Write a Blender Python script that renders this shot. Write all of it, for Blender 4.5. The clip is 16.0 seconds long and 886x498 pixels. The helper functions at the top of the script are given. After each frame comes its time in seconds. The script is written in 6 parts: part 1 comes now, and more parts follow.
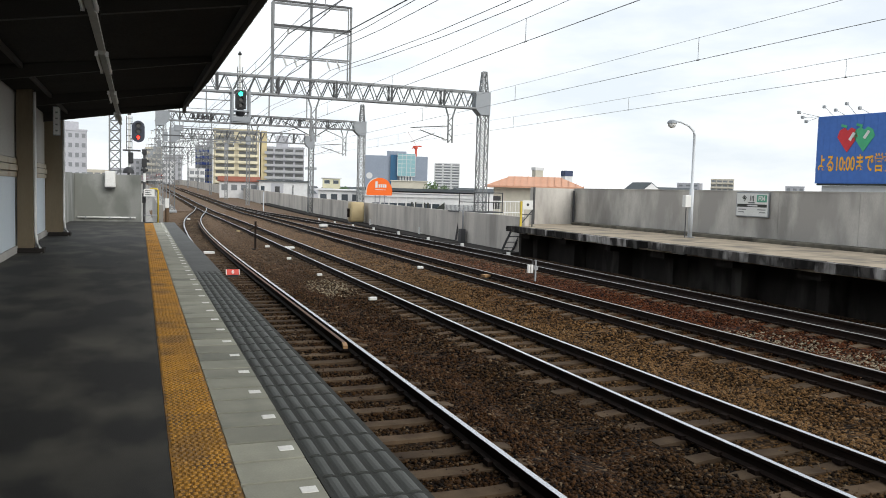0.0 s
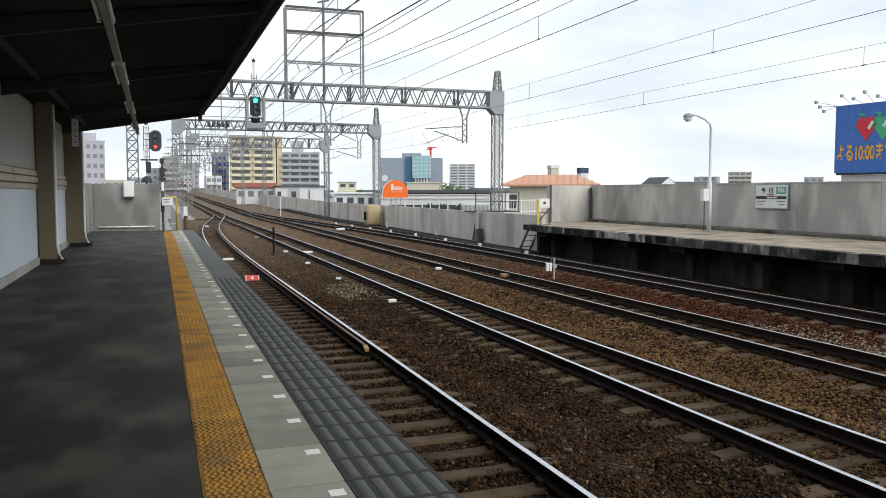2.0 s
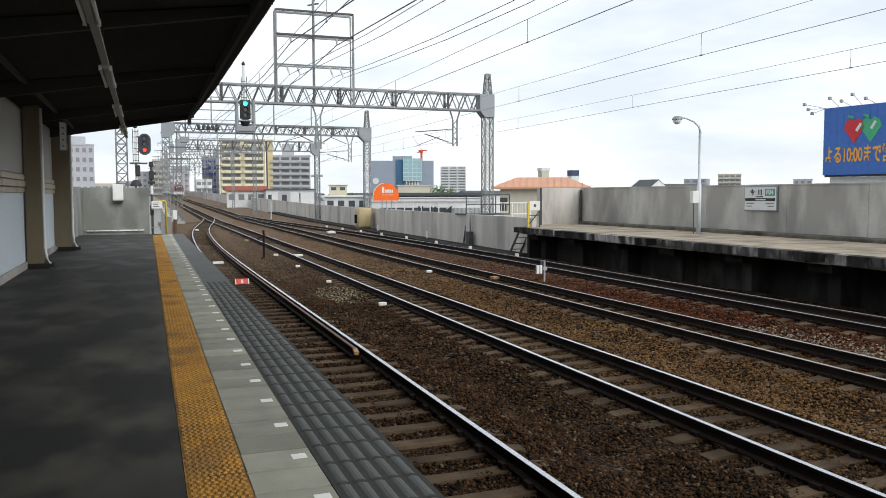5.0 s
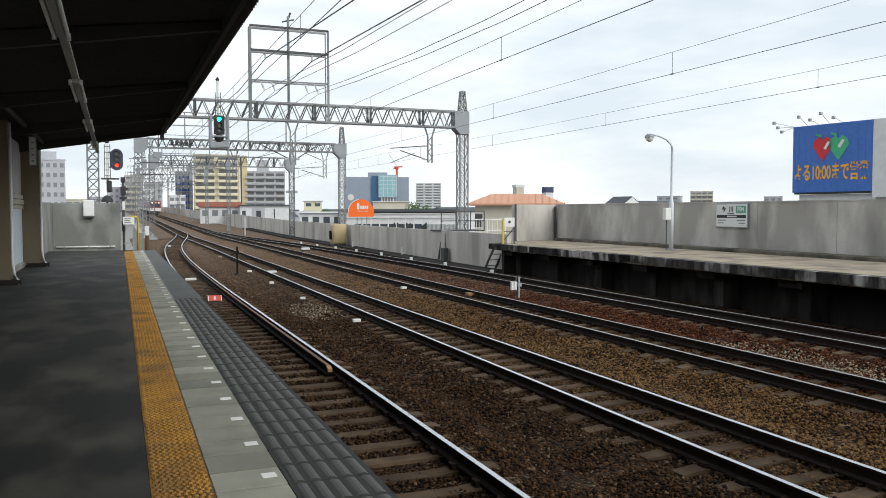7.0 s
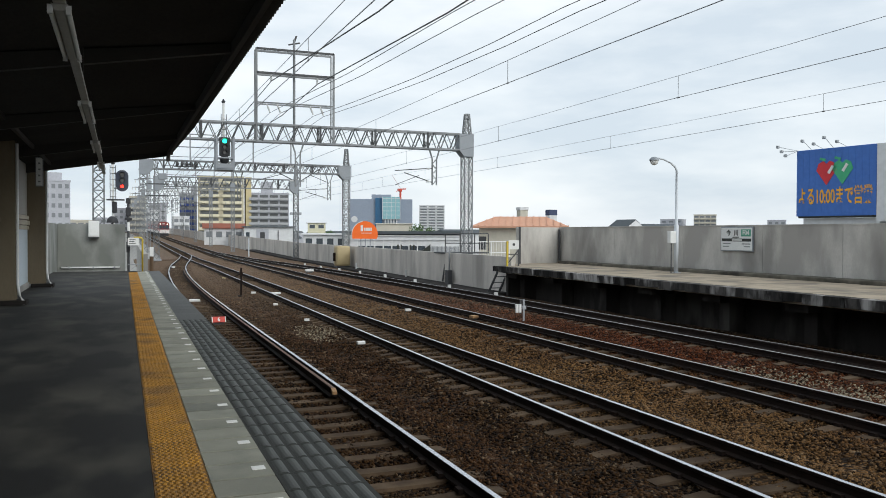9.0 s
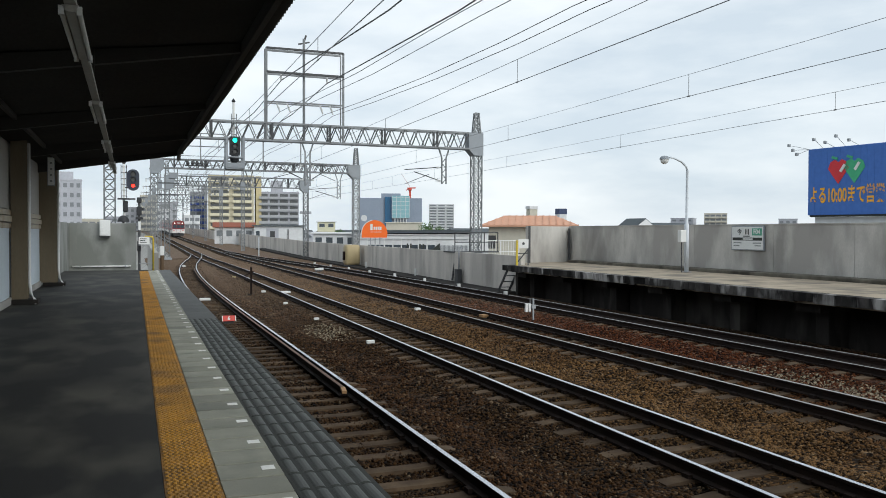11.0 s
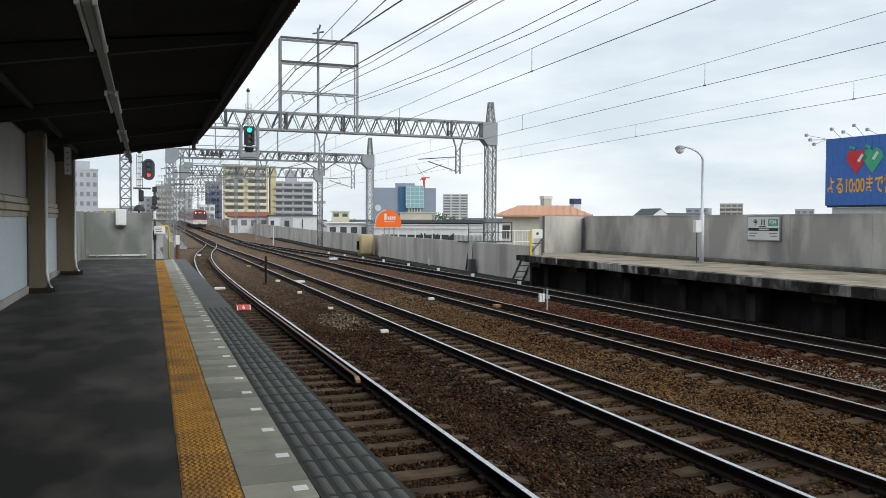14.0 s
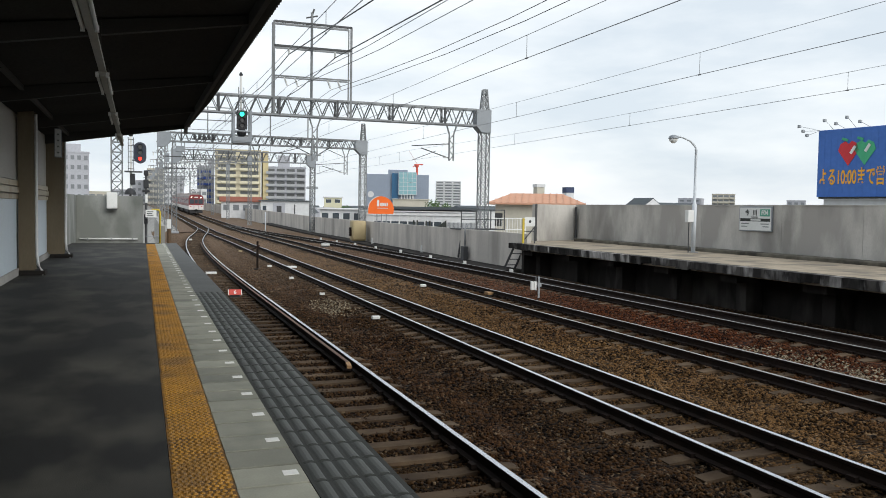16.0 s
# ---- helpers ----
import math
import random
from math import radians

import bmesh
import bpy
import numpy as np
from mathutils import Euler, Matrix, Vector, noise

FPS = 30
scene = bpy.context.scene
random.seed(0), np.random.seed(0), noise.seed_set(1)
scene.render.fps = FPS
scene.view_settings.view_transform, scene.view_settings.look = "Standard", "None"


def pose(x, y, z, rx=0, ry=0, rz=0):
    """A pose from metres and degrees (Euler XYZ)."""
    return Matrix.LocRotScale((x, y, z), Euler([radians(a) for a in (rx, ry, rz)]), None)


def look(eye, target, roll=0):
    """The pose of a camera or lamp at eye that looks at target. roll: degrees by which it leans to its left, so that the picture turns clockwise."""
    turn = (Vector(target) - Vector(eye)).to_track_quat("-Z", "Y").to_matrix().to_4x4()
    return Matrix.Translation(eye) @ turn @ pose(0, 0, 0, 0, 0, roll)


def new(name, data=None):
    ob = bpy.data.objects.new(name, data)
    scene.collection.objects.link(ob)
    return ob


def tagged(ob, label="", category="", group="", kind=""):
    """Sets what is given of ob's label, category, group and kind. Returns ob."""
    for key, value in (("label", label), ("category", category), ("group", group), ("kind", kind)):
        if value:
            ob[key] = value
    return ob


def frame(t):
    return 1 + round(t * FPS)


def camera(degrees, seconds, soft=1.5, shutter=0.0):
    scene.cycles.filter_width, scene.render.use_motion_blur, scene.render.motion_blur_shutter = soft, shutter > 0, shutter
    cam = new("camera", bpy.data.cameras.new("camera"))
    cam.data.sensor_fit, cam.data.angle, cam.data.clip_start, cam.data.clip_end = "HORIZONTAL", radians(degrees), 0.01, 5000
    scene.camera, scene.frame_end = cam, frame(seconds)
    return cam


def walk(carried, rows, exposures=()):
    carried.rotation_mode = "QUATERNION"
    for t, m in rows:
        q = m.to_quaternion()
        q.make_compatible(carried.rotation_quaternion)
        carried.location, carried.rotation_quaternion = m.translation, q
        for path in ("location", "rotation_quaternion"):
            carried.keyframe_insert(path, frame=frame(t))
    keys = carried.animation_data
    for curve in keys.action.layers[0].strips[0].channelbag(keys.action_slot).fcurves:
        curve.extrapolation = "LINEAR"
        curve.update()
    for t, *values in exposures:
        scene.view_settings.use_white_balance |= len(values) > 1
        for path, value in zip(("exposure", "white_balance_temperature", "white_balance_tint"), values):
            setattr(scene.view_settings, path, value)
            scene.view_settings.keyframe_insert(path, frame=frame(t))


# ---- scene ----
# Elevated suburban station: platform level is z = 0, the tracks run along +y.
cam = camera(57.0, 16.0, soft=0.93)
PATH = [
    (0.0, pose(-0.007, -0.042, 1.501, 85.97, -1.59, -20.60)),
    (0.5, pose(-0.013, -0.046, 1.496, 86.05, -1.42, -20.56)),
    (1.0, pose(-0.020, -0.044, 1.498, 85.96, -0.72, -20.09)),
    (1.5, pose(-0.027, -0.050, 1.496, 85.90, -0.52, -19.44)),
    (2.0, pose(-0.025, -0.028, 1.497, 86.01, -0.00, -19.50)),
    (2.5, pose(-0.014, -0.019, 1.493, 85.92, -0.00, -18.81)),
    (3.0, pose(-0.013, -0.029, 1.499, 86.19, -0.11, -18.34)),
    (3.5, pose(-0.003, -0.024, 1.499, 85.76, -0.14, -19.22)),
    (4.0, pose(0.007, -0.035, 1.497, 85.95, 0.14, -19.94)),
    (6.5, pose(-0.006, -0.034, 1.503, 86.65, -0.28, -20.72)),
    (7.0, pose(0.024, -0.029, 1.497, 87.35, 0.03, -21.86)),
    (7.5, pose(0.020, -0.056, 1.513, 88.07, -0.06, -21.12)),
    (8.0, pose(0.007, -0.055, 1.511, 88.04, -0.16, -21.14)),
    (8.5, pose(0.010, 0.014, 1.494, 88.11, -0.32, -21.78)),
    (9.0, pose(-0.008, 0.021, 1.497, 88.91, -0.21, -21.63)),
    (11.5, pose(-0.002, 0.026, 1.505, 88.75, -0.20, -20.90)),
    (12.0, pose(0.002, 0.039, 1.505, 88.31, -0.05, -21.07)),
    (12.5, pose(0.007, 0.038, 1.499, 88.14, -0.03, -20.61)),
    (13.0, pose(0.008, 0.045, 1.497, 88.07, -0.13, -20.49)),
    (13.5, pose(0.005, 0.025, 1.502, 88.28, 0.04, -19.98)),
    (14.0, pose(-0.002, 0.023, 1.504, 88.11, -0.31, -19.98)),
    (14.5, pose(-0.004, 0.019, 1.501, 87.94, -0.41, -20.19)),
    (15.0, pose(-0.001, 0.031, 1.495, 87.54, -0.60, -20.25)),
    (15.5, pose(-0.000, 0.043, 1.496, 87.32, -0.59, -20.18)),
    (16.0, pose(0.003, 0.049, 1.493, 87.22, -0.95, -20.50)),
]
EXPOSURES = [(0.0, 0.07, 6660, 10), (2.5, 0.03, 6500, 10), (4.2, 0.03, 6520, 10), (6.5, 0.0, 6540, 9), (9.0, -0.19, 6360, 8), (12.0, -0.21, 6310, 7), (14.0, -0.16, 6400, 8), (16.0, -0.1, 6500, 9)]
walk(cam, PATH, EXPOSURES)

# ---- light ----
world = bpy.data.worlds.new("sky")
scene.world = world
world.use_nodes = True
wn = world.node_tree.nodes
wl = world.node_tree.links
sky = wn.new("ShaderNodeTexSky")
sky.sky_type = "NISHITA"
sky.sun_disc = False
sky.sun_elevation, sky.sun_rotation = radians(31), radians(152)
sky.dust_density = 2.0
coord = wn.new("ShaderNodeTexCoord")
stretch = wn.new("ShaderNodeMapping")
stretch.inputs["Scale"].default_value = (1.0, 1.0, 3.6)
wl.new(coord.outputs["Generated"], stretch.inputs["Vector"])
cloud = wn.new("ShaderNodeTexNoise")
cloud.inputs["Scale"].default_value = 2.6
cloud.inputs["Detail"].default_value = 7.0
cloud.inputs["Roughness"].default_value = 0.55
wl.new(stretch.outputs["Vector"], cloud.inputs["Vector"])
ramp = wn.new("ShaderNodeValToRGB")
ramp.color_ramp.elements[0].position, ramp.color_ramp.elements[0].color = 0.36, (6.9, 7.6, 8.3, 1)
ramp.color_ramp.elements[1].position, ramp.color_ramp.elements[1].color = 0.62, (9.8, 10.05, 10.2, 1)
wl.new(cloud.outputs["Fac"], ramp.inputs["Fac"])
veil = wn.new("ShaderNodeMixRGB")
veil.inputs["Fac"].default_value = 0.88
wl.new(sky.outputs["Color"], veil.inputs["Color1"])
wl.new(ramp.outputs["Color"], veil.inputs["Color2"])
back = wn["Background"]
back.inputs["Strength"].default_value = 0.125
wl.new(veil.outputs["Color"], back.inputs["Color"])

sun_data = bpy.data.lights.new("sun", "SUN")
sun_data.energy, sun_data.angle, sun_data.color = 2.15, radians(45), (1.0, 0.97, 0.92)
sun = new("sun", sun_data)
sun.matrix_world = look((28, -52, 36), (0, 0, 0))


# ---- materials ----
def mat(name, base, rough=0.8, metal=0.0, second=None, scale=3.0, amount=0.5, fine=60.0, bump=0.2, dist=0.004, stain=None, stain_scale=0.6,
        stretch=(1, 1, 1), per_object=0.0, per_island=0.0, emit=0.0, world_space=True, spec=0.5, edge=(0.35, 0.68)):
    """A surface with grain, broad blotches of a second colour, stains and relief."""
    m = bpy.data.materials.new(name)
    m.use_nodes = True
    n, l = m.node_tree.nodes, m.node_tree.links
    b = n["Principled BSDF"]
    b.inputs["Roughness"].default_value, b.inputs["Metallic"].default_value = rough, metal
    b.inputs["Specular IOR Level"].default_value = spec
    second = second or tuple(c * 0.72 for c in base)
    if world_space:
        src = n.new("ShaderNodeNewGeometry").outputs["Position"]
    else:
        src = n.new("ShaderNodeTexCoord").outputs["Object"]
    mp = n.new("ShaderNodeMapping")
    mp.inputs["Scale"].default_value = stretch
    l.new(src, mp.inputs["Vector"])

    def tex(s, detail=5.0):
        t = n.new("ShaderNodeTexNoise")
        t.inputs["Scale"].default_value, t.inputs["Detail"].default_value = s, detail
        l.new(mp.outputs["Vector"], t.inputs["Vector"])
        return t.outputs["Fac"]

    def mix(fac, c1, c2, blend="MIX"):
        x = n.new("ShaderNodeMixRGB")
        x.blend_type = blend
        for sock, v in ((x.inputs["Fac"], fac), (x.inputs["Color1"], c1), (x.inputs["Color2"], c2)):
            if isinstance(v, (int, float)):
                sock.default_value = v
            elif isinstance(v, tuple):
                sock.default_value = (*v, 1)
            else:
                l.new(v, sock)
        return x.outputs["Color"]

    def band(v, lo, hi, top=1.0):
        r = n.new("ShaderNodeMapRange")
        r.inputs["From Min"].default_value, r.inputs["From Max"].default_value = lo, hi
        r.inputs["To Max"].default_value = top
        l.new(v, r.inputs["Value"])
        return r.outputs["Result"]

    grain = tex(fine, 4.0)
    col = mix(band(tex(scale), edge[0], edge[1], amount), base, second)
    col = mix(band(grain, 0.3, 0.75, 0.35), col, tuple(c * 0.6 for c in base))
    if stain:
        col = mix(band(tex(stain_scale, 6.0), 0.52, 0.66, 0.8), col, stain)
    if per_object or per_island:
        if per_object:
            rnd = n.new("ShaderNodeObjectInfo").outputs["Random"]
        else:
            rnd = n.new("ShaderNodeNewGeometry").outputs["Random Per Island"]
        k = per_object or per_island
        v = n.new("ShaderNodeMapRange")
        v.inputs["To Min"].default_value, v.inputs["To Max"].default_value = 1 - k, 1 + k
        l.new(rnd, v.inputs["Value"])
        h = n.new("ShaderNodeHueSaturation")
        l.new(v.outputs["Result"], h.inputs["Value"])
        l.new(col, h.inputs["Color"])
        col = h.outputs["Color"]
    l.new(col, b.inputs["Base Color"])
    if bump:
        bp = n.new("ShaderNodeBump")
        bp.inputs["Strength"].default_value, bp.inputs["Distance"].default_value = bump, dist
        l.new(grain, bp.inputs["Height"])
        l.new(bp.outputs["Normal"], b.inputs["Normal"])
    rr = n.new("ShaderNodeMapRange")
    rr.inputs["To Min"].default_value, rr.inputs["To Max"].default_value = max(rough - 0.12, 0.05), min(rough + 0.1, 1)
    l.new(grain, rr.inputs["Value"])
    l.new(rr.outputs["Result"], b.inputs["Roughness"])
    if emit:
        b.inputs["Emission Color"].default_value = (*base, 1)
        b.inputs["Emission Strength"].default_value = emit
    return m


def glass(name, tint, rough=0.08):
    m = bpy.data.materials.new(name)
    m.use_nodes = True
    b = m.node_tree.nodes["Principled BSDF"]
    b.inputs["Base Color"].default_value = (*tint, 1)
    b.inputs["Roughness"].default_value = rough
    b.inputs["Specular IOR Level"].default_value = 0.9
    return m


def lamp_glow(name, col, strength):
    m = bpy.data.materials.new(name)
    m.use_nodes = True
    b = m.node_tree.nodes["Principled BSDF"]
    b.inputs["Base Color"].default_value = (*col, 1)
    b.inputs["Emission Color"].default_value = (*col, 1)
    b.inputs["Emission Strength"].default_value = strength
    return m


ASPHALT = mat("asphalt", (0.018, 0.0178, 0.0168), 0.72, second=(0.085, 0.081, 0.066), scale=1.5, amount=0.95, fine=140, bump=0.3, stain=(0.012, 0.0125, 0.0145), stain_scale=0.75, stretch=(1.0, 0.55, 1), spec=0.22, edge=(0.44, 0.66))
SLAB = mat("concrete_slab", (0.275, 0.275, 0.225), 0.8, second=(0.195, 0.198, 0.163), scale=3.0, amount=0.8, fine=90, stain=(0.15, 0.157, 0.133), stain_scale=1.6, per_object=0.2)
RUBBER = mat("ribbed_rubber", (0.044, 0.049, 0.046), 0.66, second=(0.062, 0.067, 0.06), scale=2.0, fine=90, bump=0.15, per_object=0.08)
RUBBER_GROOVE = mat("dirty_rubber_groove", (0.043, 0.046, 0.044), 0.85, second=(0.035, 0.035, 0.032), scale=3.0, fine=90, bump=0.1, spec=0.15)
EDGE_DARK = mat("dark_edge_paving", (0.05, 0.053, 0.052), 0.7, second=(0.1, 0.105, 0.1), scale=1.5, fine=110)
YELLOW = mat("yellow_tactile", (0.38, 0.18, 0.010), 0.66, second=(0.24, 0.115, 0.012), scale=5.0, amount=0.9, fine=50, stain=(0.10, 0.055, 0.018), stain_scale=1.7, per_object=0.12)
YELLOW_DIRTY = mat("dirty_yellow_tactile_base", (0.27, 0.126, 0.008), 0.75, second=(0.13, 0.062, 0.010), scale=7.0, amount=0.9, fine=50, stain=(0.05, 0.03, 0.014), stain_scale=2.6, per_object=0.15)
WHITE_MARK = mat("white_reflector", (0.80, 0.80, 0.77), 0.5, scale=5)
CONC = mat("grey_concrete", (0.44, 0.425, 0.395), 0.85, second=(0.25, 0.242, 0.226), scale=0.55, amount=1.0, fine=30, bump=0.25, stain=(0.20, 0.195, 0.185), stain_scale=0.42, stretch=(1, 1, 0.7))
CONC_WALL = mat("streaked_concrete", (0.53, 0.51, 0.475), 0.88, second=(0.33, 0.315, 0.295), scale=0.75, amount=1.0, fine=26, bump=0.3, stain=(0.20, 0.192, 0.18), stain_scale=0.5, stretch=(1, 1, 0.42), edge=(0.42, 0.58))
CONC_MOSS = mat("algae_stained_concrete", (0.27, 0.28, 0.265), 0.9, second=(0.16, 0.17, 0.155), scale=0.9, amount=1.0, fine=26, bump=0.3, stain=(0.10, 0.107, 0.095), stain_scale=0.7, stretch=(1, 1, 0.5), edge=(0.42, 0.58))
CONC_PALE = mat("pale_parapet_concrete", (0.60, 0.565, 0.52), 0.9, second=(0.44, 0.415, 0.385), scale=0.7, amount=1.0, fine=20, bump=0.3, stain=(0.27, 0.255, 0.235), stain_scale=0.55, stretch=(1, 1, 0.3), edge=(0.4, 0.62))
KERB = mat("dirty_kerb_concrete", (0.15, 0.14, 0.115), 0.95, second=(0.06, 0.055, 0.045), scale=1.8, amount=1.0, fine=26, stain=(0.035, 0.033, 0.028), stain_scale=0.9, spec=0.2)
# Near black: dirt, plus the shade below platform edges put into the colour
CONC_DARK = mat("stained_shaded_concrete", (0.030, 0.027, 0.025), 0.95, second=(0.011, 0.010, 0.010), scale=1.1, amount=0.95, fine=30, stain=(0.065, 0.061, 0.056), stain_scale=1.1, stretch=(1, 1, 0.3), spec=0.15)
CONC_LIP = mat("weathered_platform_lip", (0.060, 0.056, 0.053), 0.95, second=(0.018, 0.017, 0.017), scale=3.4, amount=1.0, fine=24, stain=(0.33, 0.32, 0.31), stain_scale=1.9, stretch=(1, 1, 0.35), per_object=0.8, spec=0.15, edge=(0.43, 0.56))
PLAT2 = mat("worn_platform_concrete", (0.34, 0.285, 0.21), 0.92, second=(0.21, 0.175, 0.13), scale=1.2, amount=0.9, fine=30, stain=(0.10, 0.09, 0.075), stain_scale=0.8, edge=(0.42, 0.6))


def ballast(name, per_island):
    """Crushed stone: reddish, ochre and dark brown stretches along the tracks, stones told apart by cell."""
    m = bpy.data.materials.new(name)
    m.use_nodes = True
    n, l = m.node_tree.nodes, m.node_tree.links
    b = n["Principled BSDF"]
    b.inputs["Roughness"].default_value, b.inputs["Specular IOR Level"].default_value = 0.95, 0.15
    geo = n.new("ShaderNodeNewGeometry")
    warp = n.new("ShaderNodeTexNoise")
    warp.inputs["Scale"].default_value, warp.inputs["Detail"].default_value = 0.45, 6.0
    l.new(geo.outputs["Position"], warp.inputs["Vector"])
    sep = n.new("ShaderNodeSeparateXYZ")
    l.new(geo.outputs["Position"], sep.inputs["Vector"])
    add = n.new("ShaderNodeMath")
    add.operation = "MULTIPLY_ADD"
    add.inputs[1].default_value = 4.6
    l.new(warp.outputs["Fac"], add.inputs[0])
    l.new(sep.outputs["X"], add.inputs[2])
    mr = n.new("ShaderNodeMapRange")
    mr.inputs["From Min"].default_value, mr.inputs["From Max"].default_value = 2.3, 19.3
    l.new(add.outputs["Value"], mr.inputs["Value"])
    ramp_ = n.new("ShaderNodeValToRGB")
    stops = [(0.00, (0.0139, 0.0079, 0.0030)), (0.12, (0.0166, 0.0090, 0.0032)), (0.26, (0.0214, 0.0096, 0.0034)), (0.36, (0.0202, 0.0110, 0.0042)), (0.50, (0.0622, 0.0336, 0.0126)), (0.58, (0.0395, 0.0200, 0.0074)), (0.70, (0.0376, 0.0105, 0.0034)), (0.85, (0.0314, 0.0112, 0.0037)), (1.00, (0.0178, 0.0097, 0.0042))]
    els = ramp_.color_ramp.elements
    while len(els) < len(stops):
        els.new(0.5)
    for el, (p, c) in zip(els, stops):
        el.position, el.color = p, (*c, 1)
    l.new(mr.outputs["Result"], ramp_.inputs["Fac"])
    vor = n.new("ShaderNodeTexVoronoi")
    vor.inputs["Scale"].default_value = 17.0
    l.new(geo.outputs["Position"], vor.inputs["Vector"])
    if per_island:
        rnd = geo.outputs["Random Per Island"]
    else:
        sc = n.new("ShaderNodeSeparateColor")
        l.new(vor.outputs["Color"], sc.inputs["Color"])
        rnd = sc.outputs["Red"]
    val = n.new("ShaderNodeMapRange")
    val.interpolation_type = "SMOOTHERSTEP"
    val.inputs["To Min"].default_value, val.inputs["To Max"].default_value = 0.18, 2.6
    l.new(rnd, val.inputs["Value"])
    hsv = n.new("ShaderNodeHueSaturation")
    l.new(val.outputs["Result"], hsv.inputs["Value"])
    l.new(ramp_.outputs["Color"], hsv.inputs["Color"])
    pale = n.new("ShaderNodeMapRange")
    pale.inputs["From Min"].default_value, pale.inputs["From Max"].default_value, pale.inputs["To Max"].default_value = 0.92, 1.0, 0.5
    l.new(rnd, pale.inputs["Value"])
    mx = n.new("ShaderNodeMixRGB")
    mx.inputs["Color2"].default_value = (0.21, 0.165, 0.11, 1)
    l.new(pale.outputs["Result"], mx.inputs["Fac"])
    l.new(hsv.outputs["Color"], mx.inputs["Color1"])
    # Blends towards a paler grey tan along y, from 20 to 62 m
    far_tan = n.new("ShaderNodeMapRange")
    far_tan.inputs["From Min"].default_value, far_tan.inputs["From Max"].default_value, far_tan.inputs["To Max"].default_value = 20, 62, 0.8
    l.new(sep.outputs["Y"], far_tan.inputs["Value"])
    far_toned = n.new("ShaderNodeMixRGB")
    far_toned.inputs["Color2"].default_value = (0.185, 0.135, 0.098, 1)
    l.new(far_tan.outputs["Result"], far_toned.inputs["Fac"])
    l.new(mx.outputs["Color"], far_toned.inputs["Color1"])
    l.new(far_toned.outputs["Color"], b.inputs["Base Color"])
    bp = n.new("ShaderNodeBump")
    bp.inputs["Strength"].default_value = 0.25 if per_island else 1.0
    bp.inputs["Distance"].default_value = 0.006 if per_island else 0.05
    bp.invert = True
    if per_island:
        l.new(warp.outputs["Fac"], bp.inputs["Height"])
    else:
        l.new(vor.outputs["Distance"], bp.inputs["Height"])
    l.new(bp.outputs["Normal"], b.inputs["Normal"])
    return m


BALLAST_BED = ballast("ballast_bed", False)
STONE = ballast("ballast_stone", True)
SLEEPER = mat("concrete_sleeper", (0.095, 0.066, 0.041), 0.9, second=(0.045, 0.029, 0.018), scale=3.2, amount=1.0, fine=40, per_object=0.3, spec=0.15)
# Rust brown taken near black: the rails' side shadows are in this colour
RUST = mat("shaded_rusty_rail_side", (0.014, 0.010, 0.009), 0.8, 0.1, second=(0.034, 0.020, 0.013), scale=3.0, fine=60, spec=0.12)
GUARD_TOP = mat("brown_guard_rail_top", (0.13, 0.075, 0.05), 0.75, 0.1, second=(0.08, 0.045, 0.03), scale=3.0, fine=60)
STEEL_DULL = mat("dull_rail_top", (0.42, 0.41, 0.40), 0.42, 0.9, second=(0.28, 0.26, 0.25), scale=2.0, fine=50, bump=0.05)
STEEL = mat("worn_rail_top", (0.62, 0.64, 0.68), 0.28, 1.0, second=(0.5, 0.5, 0.52), scale=2.0, fine=50, bump=0.05)
RUST_ORANGE = mat("orange_rust", (0.34, 0.20, 0.09), 0.8, scale=6)
GALV = mat("galvanised_steel", (0.36, 0.38, 0.40), 0.55, 0.35, second=(0.26, 0.28, 0.30), scale=1.5, fine=40, bump=0.05)
GALV_BOX = mat("galvanised_plate", (0.27, 0.295, 0.32), 0.55, 0.2, second=(0.2, 0.22, 0.245), scale=1.2, fine=20, bump=0.05)
GANTRY = mat("weathered_gantry_steel", (0.25, 0.265, 0.275), 0.65, 0.1, second=(0.12, 0.13, 0.138), scale=1.2, amount=0.9, fine=30, bump=0.05, per_object=0.25)
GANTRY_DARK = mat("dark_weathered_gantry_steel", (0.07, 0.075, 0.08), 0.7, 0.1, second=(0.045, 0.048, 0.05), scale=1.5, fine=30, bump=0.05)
STEEL_DARK = mat("dark_painted_steel", (0.06, 0.062, 0.066), 0.6, 0.2, scale=3)
WIRE = mat("overhead_wire", (0.05, 0.052, 0.055), 0.5, 0.4, bump=0)
WIRE_GREY = mat("grey_contact_wire", (0.24, 0.25, 0.26), 0.5, 0.4, bump=0)
BEIGE = mat("beige_paint", (0.42, 0.38, 0.29), 0.6, second=(0.34, 0.30, 0.22), scale=1.0, fine=30, stain=(0.25, 0.17, 0.09), stain_scale=1.8, stretch=(1, 1, 0.4))
# Weathered brown paint, darkened overall to hold the shade under the canopy
COLUMN = mat("weathered_shaded_column_paint", (0.165, 0.132, 0.083), 0.7, second=(0.11, 0.088, 0.055), scale=1.6, amount=0.9, fine=30, stain=(0.13, 0.10, 0.06), stain_scale=1.5, stretch=(1, 1, 0.3))
UPPER = mat("upper_wall_panel", (0.36, 0.35, 0.32), 0.75, second=(0.28, 0.27, 0.24), scale=0.8, fine=25)
PALE = mat("pale_blue_panel", (0.60, 0.68, 0.74), 0.5, second=(0.52, 0.60, 0.66), scale=0.7, fine=30, bump=0.04)
POLE = mat("pale_blue_grey_paint", (0.58, 0.62, 0.66), 0.5, second=(0.5, 0.54, 0.58), scale=1.6, fine=30, bump=0.05)
